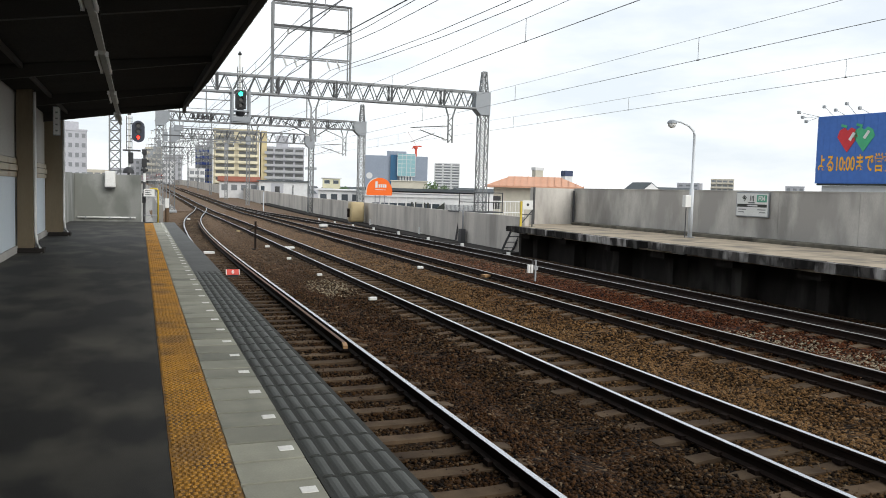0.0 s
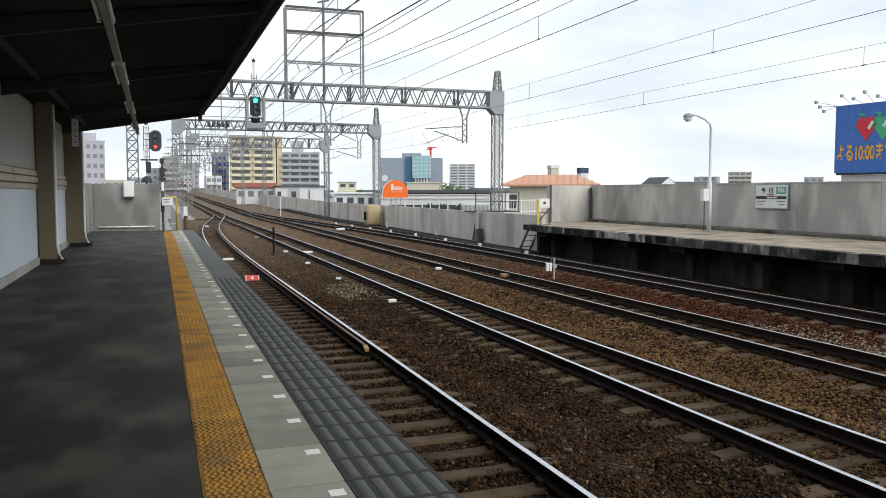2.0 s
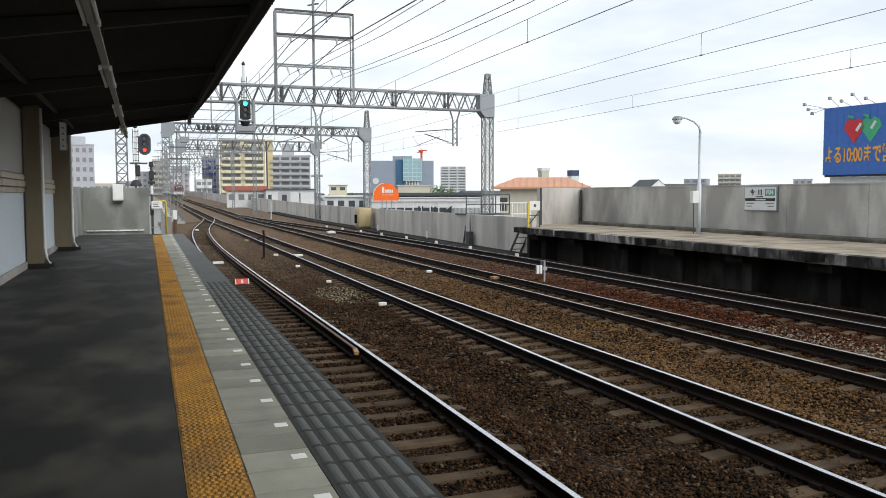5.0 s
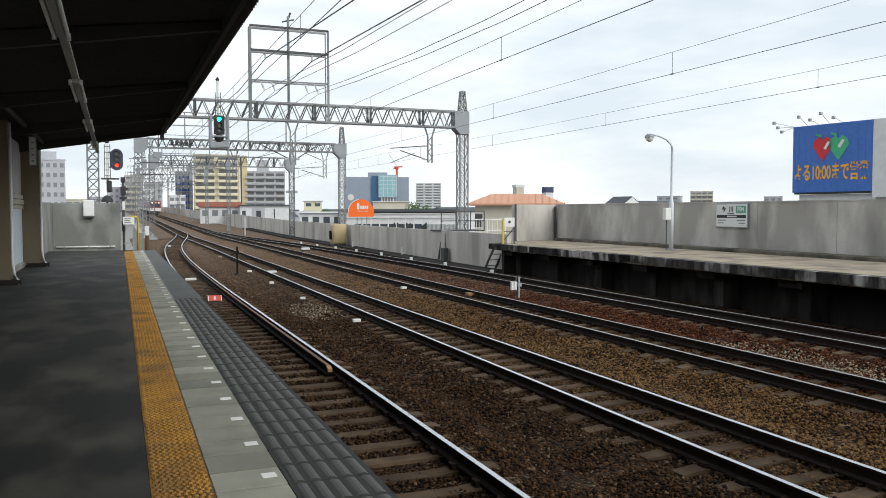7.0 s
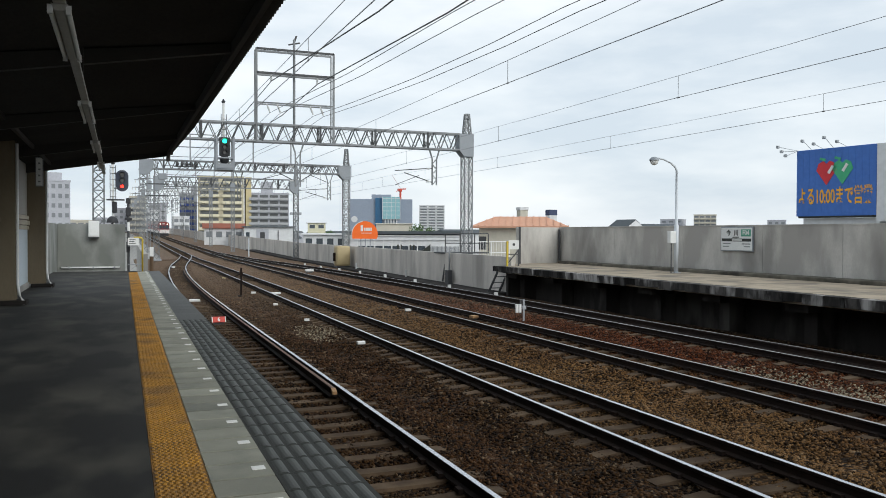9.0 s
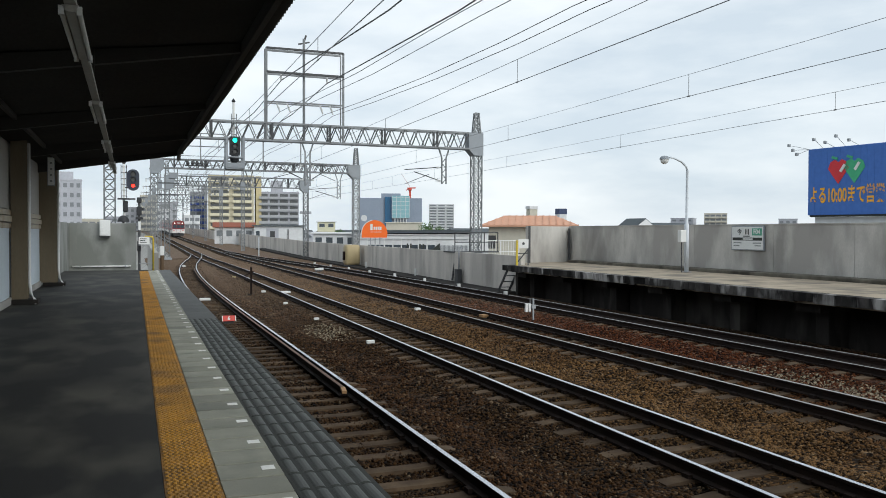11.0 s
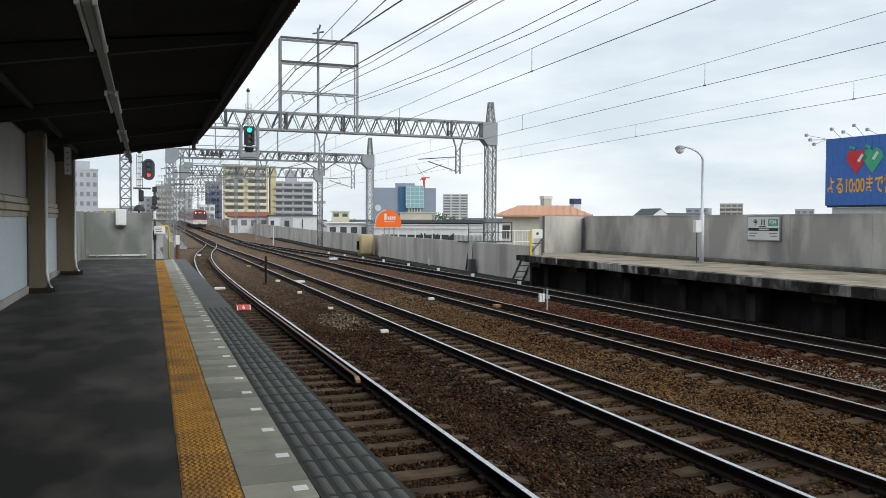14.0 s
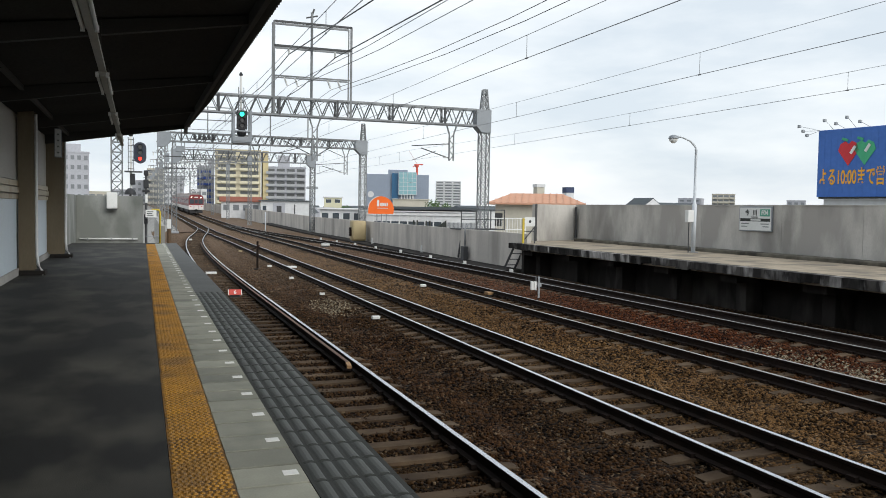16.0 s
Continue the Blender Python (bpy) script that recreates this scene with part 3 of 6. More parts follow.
E2 = 33.95
cuts = [float(y) for y in np.arange(-14, E2, 2.0)] + [E2]
g = Geo()
for a, b in zip(cuts, cuts[1:]):
    g.add([(x, y, z) for y in (a, b) for x, z in ((edge2(y) + 0.12, -0.28), (21.45, -0.28), (21.45, 0.0), (edge2(y) + 0.12, 0.0))], [(0, 4, 5, 1), (2, 6, 7, 3), (3, 7, 4, 0), (0, 1, 2, 3), (7, 6, 5, 4)])
g.add([(edge2(E2) + 1.2, E2, -0.3), (21.45, E2, -0.3), (21.45, 37.4, -0.3), (17.3, 36.3, -0.3), (edge2(E2) + 1.2, E2, 0), (21.45, E2, 0), (21.45, 37.4, 0), (17.3, 36.3, 0)],
      [(0, 3, 2, 1), (4, 5, 6, 7), (0, 1, 5, 4), (1, 2, 6, 5), (2, 3, 7, 6), (3, 0, 4, 7)])
plat2 = part("platform_far", g, PLAT2)
tagged(plat2, "worn bare concrete platform on the far side of the tracks", "platform", kind="structure")
lip = [float(y) for y in np.arange(-6, E2 - 0.3, 0.66)] + [E2]
for a, b in zip(lip, lip[1:]):
    g = Geo()
    dz = random.choice((0.035, 0.02, 0.0, 0.0, -0.015, -0.03))
    dw = random.uniform(-0.008, 0.03)
    ax, bx = edge2(a), edge2(b)
    g.add([(ax + dw, a + 0.003, -0.24 + dz), (ax + 0.4, a + 0.003, -0.24 + dz), (ax + 0.4, a + 0.003, 0.005), (ax, a + 0.003, 0.005),
           (bx + dw, b - 0.003, -0.24 + dz * 0.4), (bx + 0.4, b - 0.003, -0.24 + dz), (bx + 0.4, b - 0.003, 0.005), (bx, b - 0.003, 0.005)],
          [(0, 1, 2, 3), (7, 6, 5, 4), (0, 4, 5, 1), (1, 5, 6, 2), (2, 6, 7, 3), (3, 7, 4, 0)])
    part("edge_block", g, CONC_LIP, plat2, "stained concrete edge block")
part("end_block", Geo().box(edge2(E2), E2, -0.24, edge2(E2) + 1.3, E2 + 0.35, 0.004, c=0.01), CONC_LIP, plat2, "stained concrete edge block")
# Back wall and piers: their dark colour also stands for the under-deck shade
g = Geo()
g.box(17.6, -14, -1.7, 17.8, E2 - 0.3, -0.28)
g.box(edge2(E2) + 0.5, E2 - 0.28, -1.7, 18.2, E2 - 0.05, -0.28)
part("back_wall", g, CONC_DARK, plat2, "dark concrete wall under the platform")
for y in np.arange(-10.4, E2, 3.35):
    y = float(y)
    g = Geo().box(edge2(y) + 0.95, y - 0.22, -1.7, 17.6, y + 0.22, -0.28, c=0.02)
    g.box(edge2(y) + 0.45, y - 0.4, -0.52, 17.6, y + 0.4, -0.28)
    part("pier", g, CONC_DARK, plat2, "stained concrete pier darkened as in shade")

W2 = 21.42


def wall2_x(y):
    return W2 + 0.12 * math.sin(y / 40 * math.pi)


wall_e = thing("wall_far", (0, 0, 0), "grey stained concrete parapet behind the far platform", "wall", kind="structure")
joints = [-14, -8, -2, 4, 10, 15.9, 19.6, 23.1, 27.5, 32.5, 37.5]
for a, b in zip(joints, joints[1:]):
    g = Geo()
    g.add([(wall2_x(y) + dx, y + (0.006 if y == a else -0.006), z) for y in (a, b) for dx, z in ((0, -0.3), (0.22, -0.3), (0.22, WT - 0.02), (0, WT - 0.02))],
          [(0, 1, 2, 3), (7, 6, 5, 4), (0, 4, 5, 1), (1, 5, 6, 2), (2, 6, 7, 3), (3, 7, 4, 0)])
    part("wall_panel", g, CONC_WALL, wall_e)
    part("coping", Geo().add([(wall2_x(y) + dx, y, z) for y in (a, b) for dx, z in ((-0.02, WT - 0.02), (0.24, WT - 0.02), (0.24, WT + 0.025), (-0.02, WT + 0.025))],
                             [(0, 1, 2, 3), (7, 6, 5, 4), (0, 4, 5, 1), (1, 5, 6, 2), (2, 6, 7, 3), (3, 7, 4, 0)]), CONC_WALL, wall_e)
part("gutter_kerb", Geo().box(W2 - 0.62, -14, -0.02, W2 - 0.03, 36.6, 0.13, c=0.03), KERB, wall_e, "dark gutter kerb")


def slanted(p, q, z0, z1, th):
    """An upright slab over the line p-q."""
    d = (Vector((q[0] - p[0], q[1] - p[1], 0))).normalized()
    s = Vector((d.y, -d.x, 0)) * th
    v = [Vector((p[0], p[1], z0)), Vector((q[0], q[1], z0)), Vector((q[0], q[1], z1)), Vector((p[0], p[1], z1))]
    return Geo().add(v + [w - s for w in v], [(0, 1, 2, 3), (7, 6, 5, 4), (0, 4, 5, 1), (1, 5, 6, 2), (2, 6, 7, 3), (3, 7, 4, 0)])


cross = part("wall_cross", slanted((18.55, 36.5), (21.45, 37.5), -0.4, WT, 0.22), CONC_WALL)
tagged(cross, "grey concrete cross wall at the end of the far platform", "wall", kind="structure")
# Dark rod added to draw the dark line where the two walls meet
part("drain_pipe", Geo().rod([(21.3, 37.3, 0.0), (21.3, 37.3, WT - 0.1)], 0.06, 8), STEEL_DARK, cross, "thin dark rod added for the dark corner line")
part("edge_strip", Geo().box(18.52, 36.40, 0.0, 18.60, 36.48, WT + 0.01), STEEL_DARK, cross, "dark steel edge strip")
for x, z in ((18.95, 0.72), (19.35, 1.0)):
    y = 36.5 + (x - 18.55) / 2.9
    part("rust_streak", Geo().add([(x - 0.03, y - 0.002, WT - 0.03), (x + 0.035, y + 0.021, WT - 0.03), (x + 0.012, y + 0.012, z), (x - 0.008, y + 0.005, z)], [(0, 1, 2, 3)]), RUST_ORANGE, cross, "brown rust streak")

# parapet along the far track


def far_x(y):
    return 16.85 + max(0.0, (min(y, 75) - 38)) * 0.031 if y < 240 else 18.0 + (C3(y) - C3(240))


far_wall = thing("wall_track_far", (0, 0, 0), "long grey concrete parapet along the far track", "wall", kind="structure")
cut = [33.95, 41.6, 46.5, 53.5, 60, 66, 73, 80, 87, 95, 103, 112, 122, 133, 145, 160, 175, 190, 205, 220, 240, 260, 280, 300, 330, 360]
for a, b in zip(cut, cut[1:]):
    step = random.uniform(-0.01, 0.01)
    g = Geo().add([(far_x(y) + dx + step, y + (0.01 if y == a else -0.01), rise(y) + z) for y in (a, b) for dx, z in ((0, -0.5), (0.2, -0.5), (0.2, 1.52), (0, 1.52))],
                  [(0, 1, 2, 3), (7, 6, 5, 4), (0, 4, 5, 1), (1, 5, 6, 2), (2, 6, 7, 3), (3, 7, 4, 0)])
    part("parapet_panel", g, CONC_PALE, far_wall)
g = Geo()
g.sweep([(-1.3, -0.30), (0.0, -0.30), (0.0, -0.14), (-1.3, -0.14)], [(far_x(y), y, rise(y)) for y in range(34, 120, 4)])
part("cable_trough", g, CONC_DARK, far_wall, "concrete cable trough lids")

# ---- tracks ----
RP = [(-0.0325, 0.0), (-0.0325, -0.032), (-0.009, -0.048), (-0.009, -0.118), (-0.0635, -0.138), (-0.0635, -0.153), (0.0635, -0.153), (0.0635, -0.138), (0.009, -0.118), (0.009, -0.048), (0.0325, -0.032), (0.0325, 0.0), (0.022, 0.004), (-0.022, 0.004)]
RM = [0] * 11 + [1, 1, 1]
HG = 1.067 / 2 + 0.0325


def line(c, off, y0, y1, dz=0.0):
    ys_ = [float(y) for y in np.arange(y0, min(y1, 110), 1.5)] + [float(y) for y in np.arange(max(y0, 110), y1, 6)] + [float(y1)]
    out = []
    for y in ys_:
        t = (c(y + 0.5) - c(y - 0.5))
        k = 1 / math.hypot(1, t)
        out.append((c(y) + off * k, y - off * t * k, rise(y) + dz))
    return out


g = Geo()
g.add([(sx * w, sy * 1.0, z) for z, w in ((-0.33, 0.135), (-0.165, 0.115)) for sx, sy in ((-1, -1), (1, -1), (1, 1), (-1, 1))],
      [(4, 5, 6, 7), (0, 1, 5, 4), (1, 2, 6, 5), (2, 3, 7, 6), (3, 0, 4, 7)])
sl = Geo()
prof_x = [-1.0, -0.72, -0.3, 0.3, 0.72, 1.0]
prof_z = [-0.185, -0.158, -0.195, -0.195, -0.158, -0.185]
vv = []
for x, z in zip(prof_x, prof_z):
    vv += [(x, -0.125, -0.34), (x, -0.105, z), (x, 0.105, z), (x, 0.125, -0.34)]
fc = [(i * 4 + k, i * 4 + k + 1, (i + 1) * 4 + k + 1, (i + 1) * 4 + k) for i in range(5) for k in range(3)] + [(0, 1, 2, 3), (23, 22, 21, 20)]
sl.add(vv, fc)
for s in (-1, 1):
    for q in (-1, 1):
        x = s * HG + q * 0.085
        sl.box(x - 0.03, -0.06, -0.17, x + 0.03, 0.06, -0.115, 1)
sleeper_me = sl.mesh("sleeper", [SLEEPER, RUST])

for c, y0, y1, nm in ((C1, -25, 93, "siding"), (C2, -25, 515, "near main"), (C3, -25, 515, "far main"), (C4, -25, 105, "loop")):
    tr = thing("railway_track", (0, 0, 0), "narrow gauge %s track on brown concrete sleepers" % nm, "railway track", "station tracks")
    for off in (-HG, HG):
        part("rail", Geo().sweep(RP, line(c, off, y0, y1), RM), [RUST, STEEL if c in (C1, C2) else STEEL_DULL], tr, "rusty steel rail with a polished top")
    far = Geo()
    y = -11.8 if c is C1 else -12.8
    while y < y1 - 3:
        t = (c(y + 0.5) - c(y - 0.5))
        if y < 48:
            o = part("sleeper", sleeper_me, None, tr)
            o.matrix_basis = pose(c(y) + random.uniform(-0.015, 0.015), y, rise(y), 0, 0, -math.degrees(math.atan(t)) + random.uniform(-0.6, 0.6))
        elif y < 220:
            mm = pose(c(y), y, rise(y), 0, 0, -math.degrees(math.atan(t)))
            far.add([mm @ Vector(p) for p in [(-1, -0.12, -0.165), (1, -0.12, -0.165), (1, 0.12, -0.165), (-1, 0.12, -0.165), (-1, -0.12, -0.3), (1, -0.12, -0.3), (1, 0.12, -0.3), (-1, 0.12, -0.3)]],
                    [(0, 1, 2, 3), (0, 4, 5, 1), (2, 6, 7, 3), (1, 5, 6, 2), (3, 7, 4, 0)])
        y += 0.6
    tagged(part("sleeper_run", far, SLEEPER, tr), kind="stuff")
    if c is C1:
        gr = Geo().sweep(RP, line(c, HG - 0.15, 13.3, 60, 0.012), RM)
        part("guard_rail", gr, [RUST, GUARD_TOP], tr, "rusty guard rail")
        x = c(13.2) + HG - 0.15
        part("guard_rail_end", Geo().bar((x, 13.32, rise(13) - 0.01), (x - 0.03, 13.08, rise(13) - 0.03), 0.075, 0.05), RUST_ORANGE, tr, "orange rusty rail end")
    if c in (C4,):
        for off in (-HG + 0.12, HG - 0.12):
            part("guard_rail", Geo().sweep(RP, line(c, off, -20, 70, 0.0), RM), [RUST, RUST], tr, "rusty guard rail")

# loose stones over the bed near the camera
rng = np.random.default_rng(4)


def stones(name, y0, y1, dens, size, x0=1.35, x1=16.6, material=None, label="loose reddish brown crushed stones between the tracks"):
    nst = int((y1 - y0) * (x1 - x0) * dens)
    px, py = rng.uniform(x0, x1, nst), rng.uniform(y0, y1, nst)
    keep = px < 1.35 * py + 2.5
    if material is not None:
        keep &= rng.uniform(0, 1, nst) > ((px - (x0 + x1) / 2) / (x1 - x0) * 2) ** 2 + ((py - (y0 + y1) / 2) / (y1 - y0) * 2) ** 2
    px, py = px[keep], py[keep]
    nst = len(px)
    pz = np.array([bed_z(a, b) for a, b in zip(px, py)])
    base = np.array([(1, 0, -0.1), (0.3, 0.95, 0.1), (-0.8, 0.55, -0.1), (-0.8, -0.6, 0.1), (0.3, -0.95, -0.1), (0.1, 0.05, 0.8), (0, 0, -0.7)])
    tris = np.array([(0, 1, 5), (1, 2, 5), (2, 3, 5), (3, 4, 5), (4, 0, 5), (1, 0, 6), (2, 1, 6), (3, 2, 6), (4, 3, 6), (0, 4, 6)])
    sz = rng.uniform(0.45, 1.2, (nst, 1, 1)) * size * rng.uniform(0.7, 1.3, (nst, 1, 3))
    v = base[None] * (1 + rng.uniform(-0.28, 0.28, (nst, 7, 3))) * sz
    a, b = rng.uniform(0, 6.28, nst), rng.uniform(-0.7, 0.7, nst)
    ca, sa, cb, sb = np.cos(a)[:, None], np.sin(a)[:, None], np.cos(b)[:, None], np.sin(b)[:, None]
    x, y, z = v[..., 0], v[..., 1] * cb - v[..., 2] * sb, v[..., 1] * sb + v[..., 2] * cb
    v = np.stack([x * ca - y * sa + px[:, None], x * sa + y * ca + py[:, None], z + pz[:, None] + rng.uniform(-0.004, 0.012, (nst, 1))], -1)
    f = (tris[None] + 7 * np.arange(nst)[:, None, None]).reshape(-1)
    me = bpy.data.meshes.new(name)
    me.vertices.add(nst * 7)
    me.vertices.foreach_set("co", v.reshape(-1))
    me.loops.add(len(f))
    me.loops.foreach_set("vertex_index", f.astype(np.int32))
    me.polygons.add(nst * 10)
    me.polygons.foreach_set("loop_start", np.arange(0, len(f), 3, dtype=np.int32))
    me.update(calc_edges=True)
    me.validate()
    me.materials.append(material or STONE)
    ob = new(name, me)
    tagged(ob, label, "ballast", kind="stuff")


stones("ballast_stones", 3.0, 12.0, 820, 0.028)
stones("ballast_stones", 12.0, 26.0, 380, 0.035)
stones("ballast_stones", 26.0, 48.0, 110, 0.052)
stones("ballast_stones", 48.0, 90.0, 40, 0.07)
NEW_STONE = mat("pale_ballast_stone", (0.24, 0.205, 0.145), 0.95, second=(0.12, 0.10, 0.07), scale=9.0, fine=60, per_island=0.55, spec=0.15)
stones("pale_ballast_stones", 7.5, 15.0, 420, 0.032, 11.45, 12.9, NEW_STONE, "patch of pale newer crushed stones beside the rails")
stones("pale_ballast_stones", 20.6, 25.0, 260, 0.036, 4.5, 5.9, NEW_STONE, "patch of pale newer crushed stones beside the rails")

# ---- more materials ----
SIG_BLACK = mat("signal_black", (0.018, 0.02, 0.024), 0.6, scale=3)
SIG_BLUE = mat("signal_backplate", (0.035, 0.045, 0.07), 0.6, scale=3)
RED_GLOW = lamp_glow("red_signal_light", (1.0, 0.025, 0.015), 6.0)
GREEN_GLOW = lamp_glow("green_signal_light", (0.03, 0.95, 0.55), 4.0)
HEAD_GLOW = lamp_glow("headlight", (1.0, 0.93, 0.80), 3.0)
LENS_OFF = glass("dark_lens", (0.02, 0.02, 0.02), 0.15)
YPAINT = mat("yellow_pipe_paint", (0.62, 0.47, 0.04), 0.55, scale=3)
ORANGE = mat("orange_sign", (0.90, 0.155, 0.012), 0.5, second=(0.8, 0.12, 0.01), scale=0.5, bump=0)
BB_BLUE = mat("blue_billboard", (0.042, 0.145, 0.48), 0.55, second=(0.038, 0.13, 0.43), scale=0.4, fine=3, bump=0)
BB_RED = mat("red_emblem", (0.62, 0.02, 0.03), 0.5, bump=0)
BB_GREEN = mat("green_emblem", (0.05, 0.42, 0.20), 0.5, bump=0)
BB_YELLOW = mat("yellow_letters", (0.85, 0.42, 0.02), 0.5, bump=0)
SIGN_GREEN = mat("green_sign", (0.08, 0.36, 0.24), 0.5, bump=0)
INK = mat("black_print", (0.02, 0.025, 0.02), 0.6, bump=0)
SIGN_RED = mat("red_sign", (0.62, 0.05, 0.03), 0.5, bump=0)
YWALL = mat("yellow_tile_wall", (0.55, 0.50, 0.36), 0.8, second=(0.46, 0.415, 0.30), scale=0.2, fine=2.0, bump=0)
GREYW = mat("grey_tile_wall", (0.42, 0.43, 0.47), 0.8, second=(0.37, 0.38, 0.42), scale=0.2, fine=2.0, bump=0)
WHITEW = mat("white_render_wall", (0.66, 0.67, 0.68), 0.8, second=(0.58, 0.59, 0.61), scale=0.2, fine=2.0, bump=0)
BLUEW = mat("blue_wall", (0.03, 0.07, 0.30), 0.7, scale=0.3, bump=0)
# Office wall tone lifted for distance haze; its bay glass CURTAIN likewise
SLATE = mat("blue_grey_wall", (0.26, 0.305, 0.38), 0.7, second=(0.235, 0.275, 0.34), scale=0.15, fine=1.5, bump=0)
BEIGEW = mat("beige_wall", (0.55, 0.52, 0.44), 0.8, scale=0.3, fine=3, bump=0)
TERRA = mat("terracotta_roof", (0.60, 0.33, 0.22), 0.75, second=(0.50, 0.26, 0.16), scale=0.8, fine=6, bump=0)
REDROOF = mat("red_fascia", (0.36, 0.13, 0.09), 0.7, scale=0.8, bump=0)
DARKROOF = mat("dark_slate_roof", (0.06, 0.075, 0.085), 0.7, scale=0.8, bump=0)
WIN = glass("window_glass", (0.05, 0.065, 0.08), 0.1)
# Window glass of far blocks, lightened to imitate the haze of distance
WIN_FAR = glass("hazed_window_glass", (0.15, 0.165, 0.18), 0.3)
# Between WIN and WIN_FAR: holds part of that haze lightening
WIN_MID = glass("half_hazed_window_glass", (0.075, 0.08, 0.08), 0.35)
CURTAIN = glass("curtain_wall_glass", (0.22, 0.42, 0.46), 0.2)
CRANE = mat("red_crane_paint", (0.55, 0.06, 0.03), 0.6, bump=0)
LEAF = mat("leaves", (0.055, 0.11, 0.03), 0.8, second=(0.09, 0.15, 0.04), scale=0.8, per_island=0.35, bump=0)
BARK = mat("bark", (0.09, 0.065, 0.045), 0.9, scale=3)
TANK = mat("beige_tank_paint", (0.42, 0.34, 0.19), 0.6, second=(0.32, 0.24, 0.12), scale=1.2, fine=20)
MAROON = mat("maroon_train_paint", (0.20, 0.022, 0.024), 0.4, second=(0.16, 0.018, 0.02), scale=0.6, fine=6, bump=0, world_space=False)
TRAINWHITE = mat("white_train_paint", (0.74, 0.72, 0.70), 0.4, scale=0.6, fine=6, bump=0, world_space=False)
TRAINROOF = mat("grey_train_roof", (0.30, 0.27, 0.26), 0.7, scale=0.6, fine=6, bump=0, world_space=False)
UNDER = mat("underframe", (0.03, 0.03, 0.032), 0.7, scale=2, bump=0, world_space=False)

# ---- overhead line gantries ----


def lattice_column(x, y, z0, z1, w, taper=1.0):
    g = Geo()
    h = w / 2
    for sx in (-1, 1):
        for sy in (-1, 1):
            g.bar((x + sx * h, y + sy * h, z0), (x + sx * h * taper, y + sy * h * taper, z1), 0.06)
    n_ = max(1, round((z1 - z0) / (w * 0.95)))
    for i in range(n_):
        a, b = z0 + (z1 - z0) * i / n_, z0 + (z1 - z0) * (i + 1) / n_
        ka, kb = (1 + (taper - 1) * i / n_) * h, (1 + (taper - 1) * (i + 1) / n_) * h
        s = 1 if i % 2 else -1
        for q in (-1, 1):
            g.bar((x - s * ka, y + q * ka, a), (x + s * kb, y + q * kb, b), 0.033)
            g.bar((x + s * ka, y + q * ka, a), (x - s * kb, y + q * kb, b), 0.033)
            g.bar((x + q * ka, y - s * ka, a), (x + q * kb, y + s * kb, b), 0.045)
            g.bar((x - kb, y + q * kb, b), (x + kb, y + q * kb, b), 0.03)
    return g


def gantry(y, xl, xr, zb, zt, zbase, ztop, w=0.5, chord=0.10, box=1.0):
    e = thing("overhead_line_gantry", (0, 0, 0), "grey galvanised steel lattice gantry spanning the tracks", "gantry", "overhead line gantries")
    for x in (xl, xr):
        part("mast", lattice_column(x, y, zbase, zb - 0.3, w), GANTRY, e)
        part("mast_head", lattice_column(x, y, zt, ztop, w * 0.8, 0.55), GANTRY, e)
        s = 1 if x == xl else -1
        g = Geo()
        pr = [(x - s * 0.3, zt + 0.03), (x + s * 0.72 * box, zt + 0.03), (x + s * 0.72 * box, zb - 0.03), (x + s * 0.28, zb - 0.45 * box), (x - s * 0.3, zb - 0.45 * box)]
        g.add([(a, y + q, b) for q in (-0.33, 0.33) for a, b in pr], [tuple(range(5)), tuple(range(9, 4, -1))] + [(i, 5 + i, 5 + (i + 1) % 5, (i + 1) % 5) for i in range(5)])
        part("gusset_box", g, GALV_BOX, e, "blue grey steel gusset plate")
    a, b = xl + 0.6, xr - 0.6
    for q in (-0.3, 0.3):
        for z in (zb, zt):
            part("chord", Geo().box(a, y + q - chord / 2, z - chord / 2, b, y + q + chord / 2, z + chord / 2), GANTRY, e)
    n_ = round((b - a) / ((zt - zb) * 0.43))
    bars = []
    for q in (-0.3, 0.3):
        for i in range(n_):
            u, v = a + (b - a) * i / n_, a + (b - a) * (i + 1) / n_
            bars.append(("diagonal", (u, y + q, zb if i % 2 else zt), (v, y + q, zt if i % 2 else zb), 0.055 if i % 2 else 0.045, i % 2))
            if i % 8 == 3:
                bars.append(("upright", (u, y + q, zb), (u, y + q, zt), 0.10, 1))
    for i in range(0, n_, 2):
        u, v = a + (b - a) * i / n_, a + (b - a) * (i + 1) / n_
        bars.append(("brace", (u, y - 0.3, zt), (v, y + 0.3, zt), 0.045, 0))
        bars.append(("brace", (u, y - 0.3, zb), (v, y + 0.3, zb), 0.045, 0))
    if y < 100:
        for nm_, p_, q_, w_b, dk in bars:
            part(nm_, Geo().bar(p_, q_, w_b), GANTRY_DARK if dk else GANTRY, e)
    else:
        g = Geo()
        for nm_, p_, q_, w_b, dk in bars:
            g.bar(p_, q_, w_b * 1.2)
        tagged(part("bracing", g, GANTRY, e), kind="stuff")
    return e


def drop_arm(e, x, y, zb, z1):
    g = Geo()
    for q in (-0.13, 0.13):
        g.bar((x + q * 2.4, y, zb), (x + q, y, zb - 0.55), 0.07)
        g.bar((x + q, y, zb - 0.55), (x + q, y, z1), 0.07)
    k = 5
    for i in range(k):
        a, b = zb - 0.55 + (z1 - zb + 0.55) * i / k, zb - 0.55 + (z1 - zb + 0.55) * (i + 1) / k
        s = 1 if i % 2 else -1
        g.bar((x - s * 0.13, y, a), (x + s * 0.13, y, b), 0.045)
    part("drop_arm", g, GANTRY, e)


